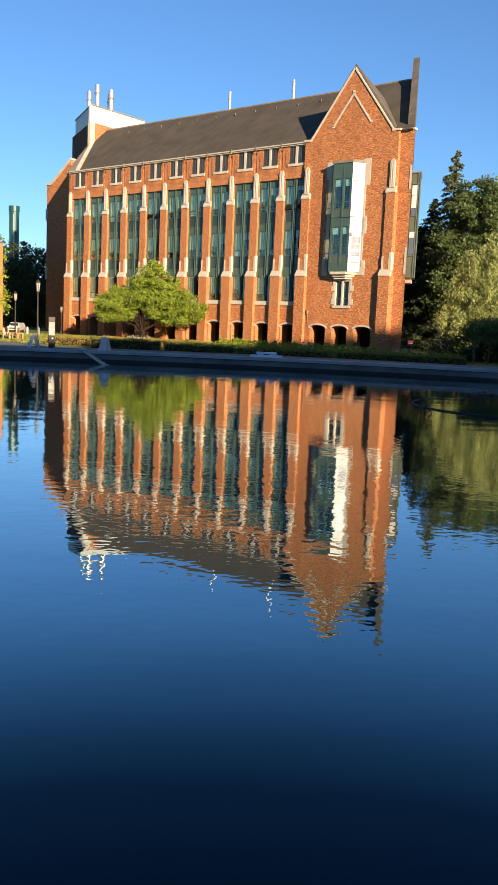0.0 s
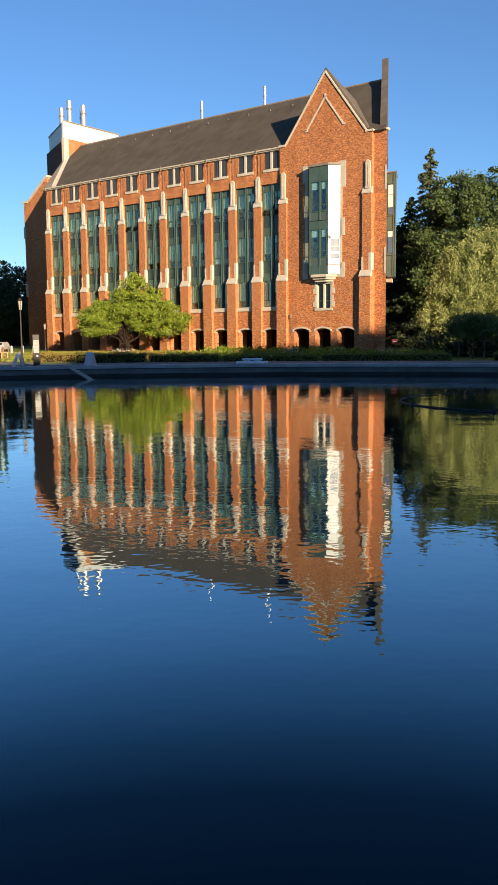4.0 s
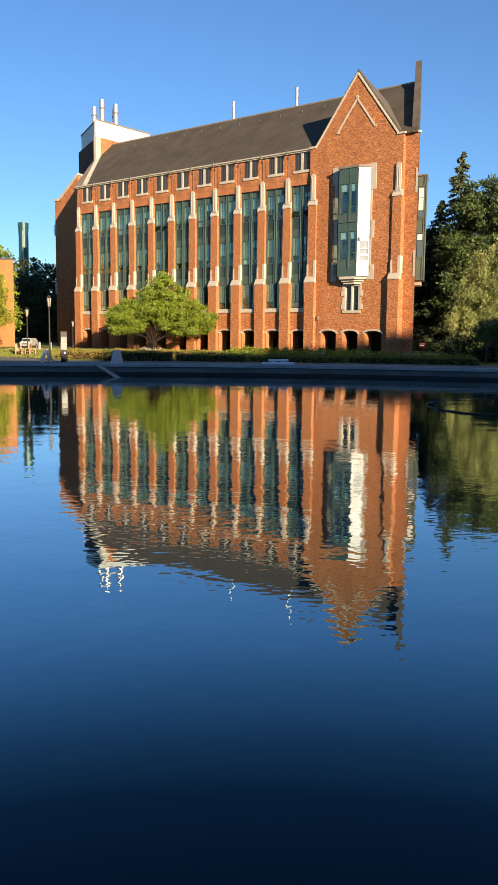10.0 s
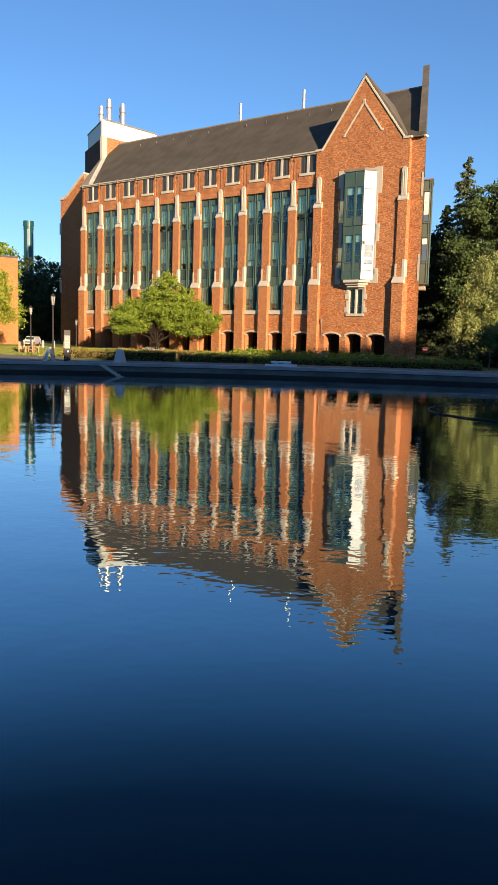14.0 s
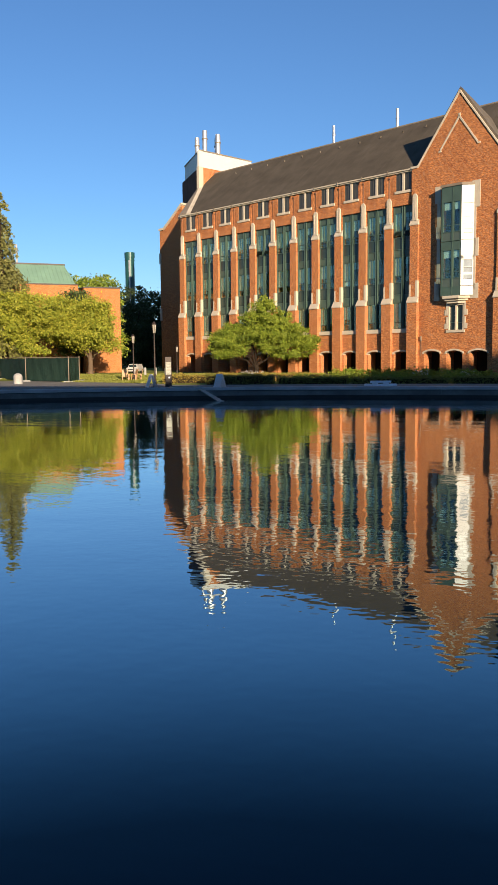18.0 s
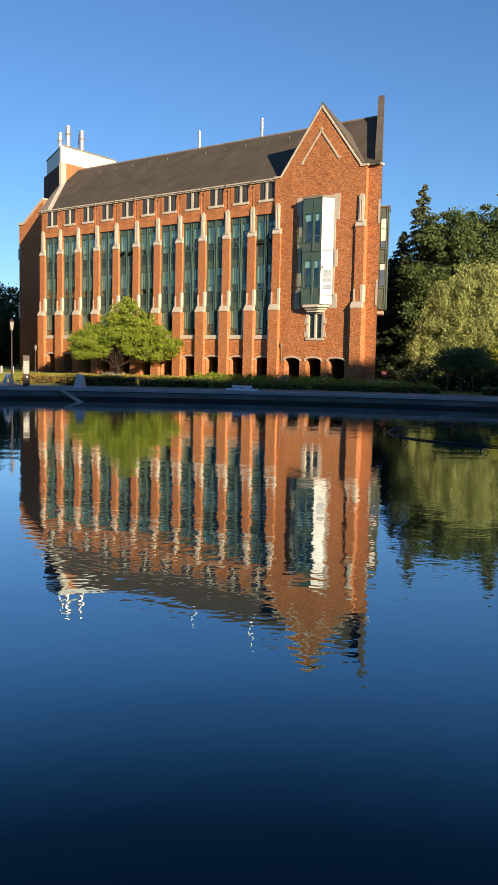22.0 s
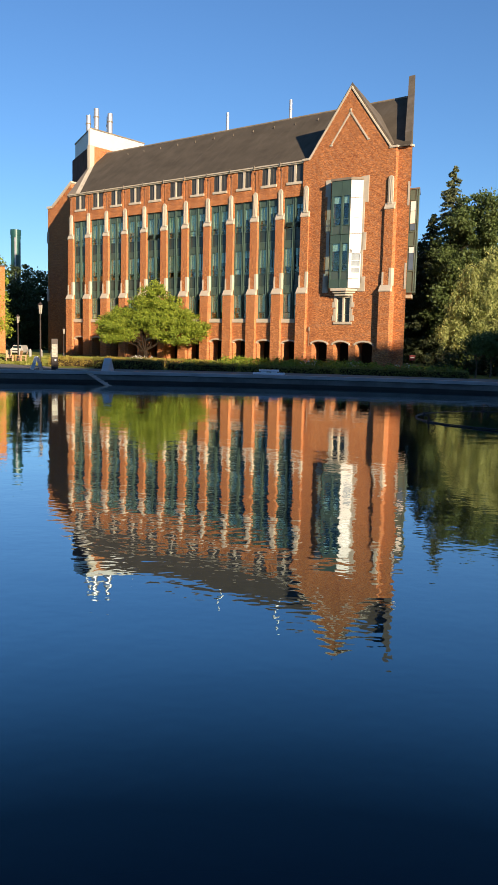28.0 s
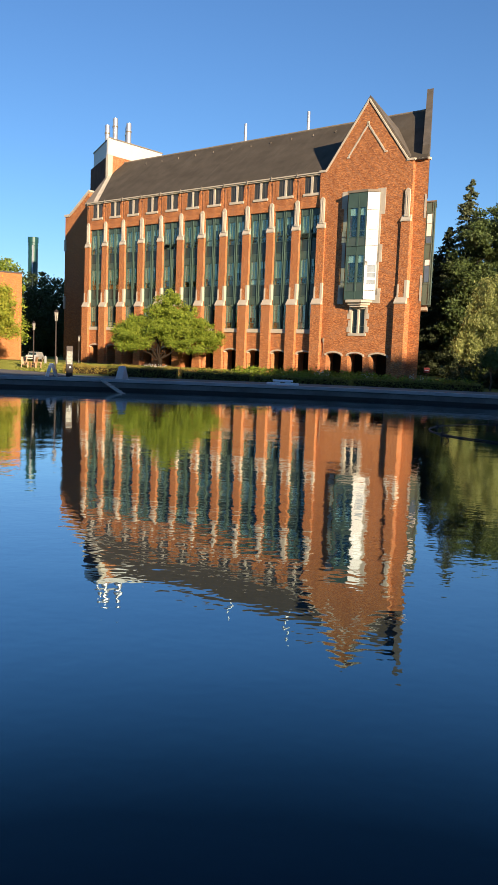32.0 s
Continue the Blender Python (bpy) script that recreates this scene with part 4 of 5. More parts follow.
def broad_tree(name, label, at, blobs, leaf, bark, seed, clumps=260, per=70, spread=0.42, size=0.17, trunk=0.22, fork=1.4, group="", flat=0.12, stretch=1.5, tall=0.6):
    """A broad-leaved tree: trunk, limbs and a clumped crown; blobs are set from the trunk's foot."""
    rng = np.random.default_rng(seed)
    t = thing(name, label, "tree", pose(*at), group)
    P, C = crown_points(rng, blobs, clumps, per, spread, tall=tall)
    bm = bmesh.new()
    rod(bm, (0, 0, -0.15), (0.05, 0, fork * 0.5), trunk * 1.45, trunk * 1.05, 9)
    rod(bm, (0.05, 0, fork * 0.5), (0.0, 0.03, fork), trunk * 1.05, trunk, 9)
    part("trunk", bm, bark, t)
    for i in rng.choice(len(C), min(12, len(C)), replace=False):
        part("limb", limb(bmesh.new(), (0, 0.03, fork * rng.uniform(0.75, 1.0)), (C[i][0] * 0.68, C[i][1] * 0.68, C[i][2] * 0.88), trunk * rng.uniform(0.22, 0.45), 0.025, rng), bark, t)
    leaves("crown", P, size, leaf, t, rng, flat, stretch)
    return t


def fir_tree(name, label, at, height, radius, leaf, seed, tiers=26, droop=0.35, bare=0.08, sprays=70, size=0.28, group=""):
    """A conifer: straight trunk and whorls of boughs with sprays of needles."""
    rng = np.random.default_rng(seed)
    t = thing(name, label, "tree", pose(*at), group)
    part("trunk", rod(bmesh.new(), (0, 0, -0.2), (0, 0, height), radius * 0.07, 0.02, 8), M_BARKDARK, t)
    bm, pts = bmesh.new(), []
    for k in range(tiers):
        f = bare + (1 - bare) * k / tiers
        z = height * f
        r = radius * (1 - f) ** 0.85 * rng.uniform(0.75, 1.15) + 0.15
        for j in range(int(rng.integers(5, 8))):
            a = rng.uniform(0, math.tau)
            rr = r * rng.uniform(0.75, 1.08)
            z = height * min(0.995, f + rng.uniform(0, 1.3) / tiers)
            tip = Vector((math.cos(a) * rr, math.sin(a) * rr, z - droop * rr + 0.1 * rr))
            rod(bm, (0, 0, z), tip, 0.035, 0.01, 4, caps=False)
            m = max(48, int(sprays * rr / radius))
            u = rng.uniform(0.15, 1.0, m)
            p = np.array([0, 0, z])[None] + (np.array(tip) - [0, 0, z])[None] * u[:, None]
            p[:, 2] += -0.25 * droop * rr * u ** 2
            p += rng.normal(size=(m, 3)) * np.array([0.16, 0.16, 0.08]) * (0.3 + rr * 0.35)
            pts.append(p)
    part("boughs", bm, M_BARKDARK, t)
    leaves("needles", np.concatenate(pts), size, leaf, t, rng, flat=0.3, stretch=2.2)
    return t


GZ = GROUND_Z
# tree before the long front
broad_tree("tree", "round-headed green tree in front of the brick building", (-13.5, 90.4, GZ),
           [(1.0, 0, 7.5, 0.8, 0.8, 0.8), (0.9, 0, 6.6, 1.4, 1.4, 1.1), (-0.4, 0, 5.6, 1.5, 1.5, 1.0), (2.2, 0, 5.5, 1.5, 1.5, 1.0), (0.9, -1.2, 5.1, 1.7, 1.4, 1.1),
            (-2.4, 0, 4.6, 1.5, 1.6, 0.9), (-3.7, 0, 3.7, 1.3, 1.4, 0.8), (-2.7, -1.2, 3.5, 1.6, 1.4, 0.8), (4.0, 0, 4.4, 1.5, 1.6, 0.9), (5.6, 0, 3.2, 1.3, 1.4, 0.8), (3.3, -1.3, 3.5, 1.7, 1.4, 0.8), (0.6, -1.8, 3.9, 1.7, 1.2, 0.9), (0.5, 1.6, 4.2, 3.6, 1.6, 1.5), (-3.9, -0.6, 2.9, 1.1, 1.2, 0.6), (1.9, -1.0, 2.7, 1.1, 1.0, 0.5), (-1.4, -1.3, 2.7, 1.0, 1.0, 0.5), (-4.5, 0.4, 3.9, 0.7, 0.8, 0.5), (2.9, 0.3, 6.2, 0.7, 0.8, 0.6),
            (-3.3, -0.6, 2.2, 1.3, 1.1, 0.45), (-1.9, -1.1, 2.3, 1.0, 0.9, 0.4), (3.7, -0.6, 2.2, 1.4, 1.1, 0.45), (5.0, 0.0, 2.4, 1.0, 1.0, 0.5), (2.2, 0.8, 2.5, 1.2, 1.0, 0.5)],
           M_LEAF_OAK, M_BARKDARK, 11, 520, 105, 0.25, 0.12, 0.24, 0.9)
# maples by the fence, and a cedar behind them
broad_tree("tree", "yellow-green maple beside the orange-brick building", (-33.5, 94.0, GZ),
           [(-0.9, 0, 5.3, 3.3, 3.2, 2.4), (1.9, 0, 3.9, 1.6, 1.8, 1.2), (0.1, 0, 7.4, 2.2, 2.2, 1.2), (-3.6, 0.5, 5.8, 2.4, 2.4, 2.1), (0.9, -2.0, 4.7, 2.0, 1.6, 1.3), (-1.6, -2.4, 5.0, 2.0, 1.5, 1.3), (1.7, -0.8, 5.8, 1.5, 1.5, 1.2), (-3.0, -1.0, 7.2, 2.2, 2.0, 1.5)],
           M_LEAF_MAPLE, M_BARK, 5, 420, 85, 0.4, 0.16, 0.26, 2.2, group="maples by the fence")
broad_tree("tree", "yellow-green maple behind the screened fence", (-43.0, 90.0, GZ),
           [(0, 0, 5.2, 5.4, 4.0, 3.0), (4.2, 0, 4.9, 3.2, 2.8, 2.6), (-2.0, 0.5, 7.2, 3.0, 2.6, 1.8), (5.2, -0.6, 7.0, 2.6, 2.4, 1.7), (2.5, -1.0, 7.8, 2.4, 2.2, 1.5)],
           M_LEAF_MAPLE, M_BARK, 6, 420, 85, 0.4, 0.16, 0.35, 2.2, group="maples by the fence")
broad_tree("tree", "darker green tree against the orange-brick wall", (-37.0, 99.0, GZ),
           [(0, 0, 8.0, 2.4, 2.0, 2.0), (0, 0, 5.0, 3.0, 2.5, 3.0)], M_LEAF_DARK, M_BARKDARK, 8, 160, 60, 0.4, 0.2, 0.25, 3.0)
fir_tree("tree", "drooping golden-green cedar behind the maples", (-42.4, 90.8, GZ), 20.5, 6.0, M_LEAF_CEDAR, 9, 22, 1.0, 0.2, 330, 0.17)
# wood between the buildings, in the shade
for i, (x, y, h, r) in enumerate(((-48.0, 129, 15.0, 4.6), (-44.0, 127, 15.0, 3.9), (-45.5, 148, 15.6, 4.2), (-44.0, 158, 14.4, 4.2), (-40.5, 156, 12.2, 4.0), (-36.0, 154, 11.5, 4.0), (-47.5, 158, 12.0, 4.0), (-43.5, 152, 9.5, 3.6), (-39.5, 150, 8.5, 3.4))):
    broad_tree("tree", "dark green tree of the wood behind", (x, y, GZ), [(0, 0, h * 0.62, r, r, h * 0.36), (0, 0, h * 0.3, r * 1.05, r, h * 0.28), (0.4, 0, h * 0.84, r * 0.75, r * 0.6, h * 0.15)],
               M_LEAF_SHADE if y > 147 else M_LEAF_OAK, M_BARKDARK, 20 + i, 170, 60, 0.5, 0.26, 0.3, 2.0, group="wood between the buildings")
# big trees past the gable
RT = ((23.6, 101, 19.6, 4.9), (28.0, 103, 20.6, 5.0), (33.5, 104, 19.5, 5.5))
for i, (x, y, h, r) in enumerate(RT):
    broad_tree("tree", "tall deep-green broad-leaved tree", (x, y, GZ), [(0, 0, h * 0.62, r, r, h * 0.3), (0, 0, h * 0.3, r * 1.1, r, h * 0.28), (0.4, 0, h * 0.85, r * 0.62, r * 0.6, h * 0.17), (-r * 0.5, -1, h * 0.5, r * 0.6, r * 0.6, h * 0.2)],
               M_LEAF_DARK, M_BARKDARK, 41 + i, 330, 170, 0.45, 0.2, 0.45, 3.0, group="tall trees past the gable")
# Added beside the building; its shade is put into the leaf colour.
broad_tree("tree", "tree close to the building, with shade in its leaf colour", (18.4, 109, GZ), [(0, 0, 9.5, 3.6, 3.2, 4.6), (0, 0, 4.4, 4.2, 3.6, 4.2), (0.3, 0, 12.8, 2.2, 2.0, 2.4)],
           M_LEAF_SHADE, M_BARKDARK, 40, 330, 150, 0.45, 0.2, 0.4, 3.0, group="tall trees past the gable")
fir_tree("tree", "spruce with a thin pointed top above the trees", (21.9, 107, GZ), 24.2, 6.8, M_LEAF_FIR, 50, 46, 0.3, 0.1, 300, 0.16)
fir_tree("tree", "smaller spruce beside the building", (19.2, 105, GZ), 18.0, 5.0, M_FIR_SHADE, 51, 40, 0.3, 0.02, 300, 0.17)
fir_tree("tree", "broad blue-green spruce past the building", (31.2, 103, GZ), 24.0, 6.0, M_LEAF_FIR, 52, 34, 0.3, 0.08, 150, 0.25)
broad_tree("tree", "olive-green leafy tree in evening sun", (20.0, 80.0, GZ),
           [(2.2, 0, 6.2, 5.0, 4.4, 3.6), (-2.8, -0.5, 3.4, 1.6, 1.6, 1.3), (-1.7, 0, 5.8, 2.2, 2.0, 2.0), (-0.5, -0.5, 4.6, 2.8, 2.6, 2.4), (1.5, 0, 9.3, 2.4, 2.2, 1.8), (-0.9, 0, 8.3, 1.6, 1.6, 1.6), (3.4, 0, 10.4, 1.4, 1.4, 1.1), (5.6, 0, 8.2, 2.8, 2.6, 2.4), (7.2, 0, 5.0, 3.3, 3.3, 2.9)],
           M_LEAF_OLIVE, M_BARK, 60, 900, 80, 0.2, 0.11, 0.26, 2.0, flat=-1.2, stretch=2.0, tall=1.6)
for i, (x, y, h) in enumerate(((13.5, 56.0, 3.1), (14.6, 56.6, 3.4), (15.2, 56.0, 3.2))):
    broad_tree("young_tree", "slender young tree in shade", (x, y, GZ), [(0.1, 0, h * 0.70, 0.85, 0.9, h * 0.2), (0.5, 0.2, h * 0.60, 0.95, 0.9, h * 0.11)],
               M_LEAF_YOUNG, M_BARK, 70 + i, 75, 60, 0.22, 0.085, 0.045, 1.3, group="young trees by the pool walk")


def thicket(name, label, pts, radii, per, leaf, seed, size=0.3, spread=0.6):
    rng = np.random.default_rng(seed)
    blobs = []
    for p in pts:
        s = draw_in(p[1])
        blobs.append((p[0] * s, p[1] * s, EYE[2] + (p[2] - EYE[2]) * s, *(r * s for r in radii)))
    spread *= s
    size *= s
    P, C = crown_points(rng, blobs, len(pts) * 18, per, spread)
    ob = leaves(name, P, size, leaf, None, rng)
    return tagged(ob, label, "shrubs", kind="stuff")


# Added masses of dark leaves, filling in the darkness under the trees.
thicket("undergrowth", "dark undergrowth beneath the tall trees", [(x, 112 + (x * 37 % 7) * 0.6, 2.6) for x in range(13, 46, 2)], (1.8, 1.4, 2.6), 45, M_LEAF_SHADE, 81)
thicket("undergrowth", "dark undergrowth between the buildings", [(-56 + 2.0 * i, 163, 3.2) for i in range(16)], (1.8, 1.4, 3.4), 45, M_LEAF_SHADE, 82)
thicket("undergrowth", "dark shrubs added to darken the ground behind the young trees", [(13.0 + 1.5 * i, 62 + (i * 5 % 3), 1.1) for i in range(12)], (1.6, 1.2, 1.0), 60, M_LEAF_SHADE, 83, 0.16, 0.3)


broad_tree("tree", "yellow-green tree at the edge of the lawn", (25.4, 71.0, GZ), [(0, 0, 3.3, 3.0, 2.4, 1.2), (-3.0, 0, 2.9, 1.5, 1.5, 0.8), (1.5, 0, 4.2, 2.2, 2.0, 1.0)],
           M_LEAF_MAPLE, M_BARK, 61, 420, 70, 0.36, 0.14, 0.26, 2.0)

# grass blades over the lawn that the camera looks across
rg = np.random.default_rng(15)
n = 120000
gx, gy = rg.uniform(-34, -6, n), 56 + 36 * rg.random(n) ** 1.4
keep = ~((gx > -15.6) & (gy < 62)) & (gy > 58 - 0.35 * (gx + 14)) & ~((gx < -24.5) & (gy < 71))
sc = 1.0 - 0.2 * np.clip((gy - 55.0) / 25.0, 0, 1)
P = np.stack([gx * sc, gy * sc, EYE[2] - (EYE[2] - GZ) * sc + rg.uniform(0.0, 0.07, n)], axis=1)[keep]
M_BLADE = leaf_mat("grass_blades", (0.21, 0.23, 0.045), (0.33, 0.33, 0.075), 0.3)
tagged(leaves("grass", P, 0.075, M_BLADE, None, rg, 0.0, 1.2), "sunlit mown lawn grass", "grass", kind="stuff")


# ---- hedges and flower beds ----
def hedge(x0, y0, x1, y1, top, seed, leaf=M_LEAF_HEDGE, depth=0.9):
    """A clipped hedge: a woody core under a skin of small leaves."""
    rng = np.random.default_rng(seed)
    p, q = Vector((x0, y0)), Vector((x1, y1))
    L, ang, h = (q - p).length, math.atan2(y1 - y0, x1 - x0), top - GZ
    t = thing("hedge", "clipped green hedge by the pool walk", "hedge", pose(x0, y0, GZ, 0, 0, math.degrees(ang)), "hedges round the pool")
    part("core", bevelled(boxes((0.06, L - 0.06, 0.06, depth - 0.06, -0.05, h - 0.07)), 0.06, 2), M_BARKDARK, t)
    n = int(L * 430)
    f = rng.random(n)
    P = np.stack([rng.uniform(0, L, n), np.where(f < 0.55, rng.normal(0.02, 0.04, n), rng.uniform(0, depth, n)), np.where(f < 0.55, rng.uniform(0, h, n), rng.normal(h, 0.05, n))], axis=1)
    e = rng.random(n) < 0.06
    P[e, 0] = np.where(rng.random(e.sum()) < 0.5, 0.0, L)
    P[e, 2] = rng.uniform(0, h, e.sum())
    P[:, 2] += 0.05 * np.sin(P[:, 0] * 2.3 + seed) + 0.03 * np.sin(P[:, 0] * 5.9)
    leaves("foliage", P, 0.07, leaf, t, rng)


for i, hd in enumerate(((-15.4, 58.2, -12.0, 58.4, 1.05), (-11.9, 60.0, -4.5, 61.0, 1.08), (-11.5, 54.4, -7.0, 54.9, 1.12), (-6.8, 55.1, -2.2, 55.4, 0.98), (-2.0, 55.4, 4.2, 55.2, 0.9), (4.4, 55.1, 12.4, 53.2, 0.95), (14.9, 52.6, 24.5, 49.4, 0.98))):
    hedge(*hd, 100 + i, M_LEAF_SUNLIT if i < 2 else M_LEAF_HEDGE)
thicket("rose_bushes", "loose rose bushes behind the hedge", [(-5.5 + 0.75 * i, 57.6 + 0.4 * math.sin(i * 1.7), GZ + 0.3) for i in range(25)], (0.5, 0.45, 0.3), 14, M_LEAF_OAK, 84, 0.1, 0.16)
thicket("rose_bushes", "loose shrubs along the building's foot", [(-4.0 + 0.9 * i, 75.0 - 0.05 * i * i + 4 * math.sin(i * 9.1) * 0.2, GZ + 0.3) for i in range(14)], (0.6, 0.5, 0.3), 14, M_LEAF_OAK, 85, 0.12, 0.2)
thicket("white_flowers", "small white flowers over the hedge", [(-9.4 + 0.6 * i, 59.6, GZ + 0.72) for i in range(2)], (0.5, 0.2, 0.14), 0.1, M_PETAL, 86, 0.045, 0.05)
thicket("white_flowers", "pale blossoms among the rose bushes", [(2.6 + 3.1 * i, 57.4, GZ + 0.7) for i in range(3)], (0.6, 0.2, 0.2), 0.1, M_PETAL, 87, 0.05, 0.05)


# ---- neighbouring building, stack and street things ----
M_COPPER = plain("verdigris_copper", (0.20, 0.34, 0.25), 0.55, 0.1, 0.15, 0.6)
M_STACKG = plain("dark_green_stack_paint", (0.016, 0.075, 0.068), 0.35, 0.1, 0.15, 0.3)
M_WOOD = plain("varnished_wood", (0.44, 0.24, 0.11), 0.5, 0, 0.25, 3.0)
M_OLDWOOD = plain("weathered_plank", (0.40, 0.36, 0.29), 0.8, 0, 0.35, 3.0, 0.3)
M_BLACK = plain("black_painted_iron", (0.018, 0.018, 0.018), 0.45, 0.3, 0.2, 2.0)
M_BROWN = plain("dark_brown_metal", (0.045, 0.032, 0.026), 0.5, 0.2, 0.2, 2.0)
M_SCREEN = plain("dark_green_screen_cloth", (0.02, 0.05, 0.037), 0.6, 0, 0.4, 0.5, 0.2)
M_BOARD = plain("white_sign_board", (0.80, 0.82, 0.84), 0.5, 0, 0.1, 2.0)
M_REDSIGN = plain("red_sign_paint", (0.30, 0.04, 0.035), 0.5, 0, 0.1, 2.0)
M_MAP = plain("printed_map_sheet", (0.36, 0.355, 0.29), 0.5, 0, 0.6, 7.0)
M_LANTERN = plain("frosted_lantern_glass", (0.38, 0.355, 0.30), 0.3, 0, 0.05, 3.0)
M_CARPAINT = plain("white_car_paint", (0.45, 0.44, 0.42), 0.3, 0.0, 0.04, 1.0)
M_RUBBER = plain("black_rubber", (0.015, 0.015, 0.015), 0.8, 0, 0.2, 4.0)
M_PIPE = plain("wet_black_pipe", (0.022, 0.022, 0.022), 0.7, 0.0, 0.2, 3.0)

nb = thing("brick_building", "plain orange-brick building with a green copper roof", "building", pose(-38.0, 105.0, GZ, 0, 0, 32))
part("wall", slab(bmesh.new(), [(-0.40, -1.87), (0.613, -2.15), (4.18, -2.15), (4.18, 10.0), (-0.40, 10.0)], -0.3, 10.68), M_BRICK2, nb)
part("wall", boxes((-1.1, -0.42, 0.9, 10.0, -0.3, 10.75)), M_BRICK2, nb)
part("wall", boxes((-24.0, -0.9, -0.62, 16.0, -0.3, 11.1)), M_BRICK2, nb)
part("coping", slab(bmesh.new(), [(-0.48, -1.92), (0.6, -2.23), (4.26, -2.23), (4.26, 10.0), (-0.48, 10.0)], 10.68, 10.85), M_BROWN, nb, "dark brown metal parapet cap")
part("coping", boxes((-24.1, -0.83, -0.7, 16.1, 11.1, 11.26)), M_BROWN, nb, "dark brown metal parapet cap")
bm = bmesh.new()
v = [bm.verts.new(p) for p in ((-24, -0.5, 11.25), (-1.15, -0.5, 11.25), (-1.15, 14.5, 11.25), (-24, 14.5, 11.25), (-24, 3.4, 14.0), (-1.8, 3.4, 14.0), (-1.8, 11.0, 14.0), (-24, 11.0, 14.0))]
for f in ((0, 1, 5, 4), (1, 2, 6, 5), (2, 3, 7, 6), (3, 0, 4, 7), (4, 5, 6, 7), (3, 2, 1, 0)):
    bm.faces.new([v[i] for i in f])
cr = part("copper_roof", bm, M_COPPER, nb, "pale green copper roof with standing seams")
for i in range(44):
    x = -23.8 + 0.52 * i
    part("seam", rod(bmesh.new(), (x, -0.52, 11.27), (min(x, -1.85), 3.38, 14.02), 0.045, n=4), M_COPPER, cr)
part("ridge_cap", boxes((-24, -1.7, 3.3, 3.65, 13.98, 14.16)), M_BROWN, cr)
for x, h in ((-10.4, 16.5), (-9.3, 16.5), (-7.9, 17.0), (-7.3, 17.3)):
    part("roof_flue", rod(bmesh.new(), (x, 7, 13.9), (x, 7, h - 0.4), 0.13, n=10), M_CONC, nb)

stk = thing("chimney_stack", "tall dark green metal power-plant stack", "chimney", pose(-60.6, 200, GZ))
stk.matrix_basis = Matrix.Translation(Vector(EYE) * 0.2) @ Matrix.Scale(0.8, 4) @ stk.matrix_basis
part("shaft", rod(bmesh.new(), (0, 0, -0.6), (0, 0, 27.2), 1.15, 1.12, 28), M_STACKG, stk)
for z0, z1, r in ((25.9, 27.2, 1.24), (25.3, 25.5, 1.22)):
    part("band", rod(bmesh.new(), (0, 0, z0), (0, 0, z1), r, n=28), M_STACKG, stk)
# The highlight down the round shaft, put in as a bright strip.
part("highlight_strip", boxes((0.1, 0.42, -1.3, -1.1, 0, 25.3)), M_STEEL, stk, "bright strip in place of the highlight on the stack")

# screened fence
FM = pose(-28.5, 66.0, GZ)
fence = thing("screen_fence", "construction fence covered in dark green cloth", "fence", FM)
FP = [(-41.5, 82.0), (-34.8, 73.2), (-28.55, 64.8), (-23.9, 62.2), (-24.3, 65.6)]


def fence_at(x, y, h):
    """A place h above the lawn at x, y of the plan, in the fence's own space."""
    return settled(FM).inverted() @ settled(pose(x, y, GZ + h)).translation


for i in range(4):
    (x0, y0), (x1, y1) = FP[i], FP[i + 1]
    bm = bmesh.new()
    n = 24
    rows = []
    for r in range(5):
        row = []
        for k in range(n + 1):
            x, y = x0 + (x1 - x0) * k / n, y0 + (y1 - y0) * k / n
            sag = 0.035 * abs(math.sin(k * math.pi * 4 / n)) if r == 4 else 0.0
            row.append(bm.verts.new(fence_at(x + 0.03 * math.sin(k * 0.9 + r * 1.3), y + 0.035 * math.sin(k * 1.3 + r * 0.8 + i), 0.06 + 0.455 * r - sag)))
        rows.append(row)
    for r in range(4):
        for k in range(n):
            bm.faces.new((rows[r][k], rows[r][k + 1], rows[r + 1][k + 1], rows[r + 1][k]))
    bmesh.ops.solidify(bm, geom=bm.faces[:], thickness=0.02)
    part("screen_panel", bm, M_SCREEN, fence)
    part("rail", rod(bmesh.new(), fence_at(x0, y0, 1.93), fence_at(x1, y1, 1.93), 0.022, n=6), M_ZINC, fence)
for x, y in FP:
    q = fence_at(x, y, 0.0)
    part("post", rod(bmesh.new(), q + Vector((0, -0.05, -0.05)), fence_at(x, y, 2.0) + Vector((0, -0.05, 0)), 0.035, n=8), M_ZINC, fence)
    part("foot", bevelled(boxes((q.x - 0.4, q.x + 0.4, q.y - 0.25, q.y + 0.15, q.z - 0.05, q.z + 0.1))), M_CONC, fence)

bol = bmesh.new()
prev = None
for z, r in ((0, 0.33), (0.55, 0.32), (0.68, 0.28), (0.76, 0.19), (0.8, 0.08)):
    if prev:
        rod(bol, (0, 0, prev[0]), (0, 0, z), prev[1], r, 16)
    prev = (z, r)
tagged(part("bollard", bol, M_CONC, None, "", settled(pose(-26.0, 57.6, GZ))), "squat round-topped pale concrete bollard", "bollard")


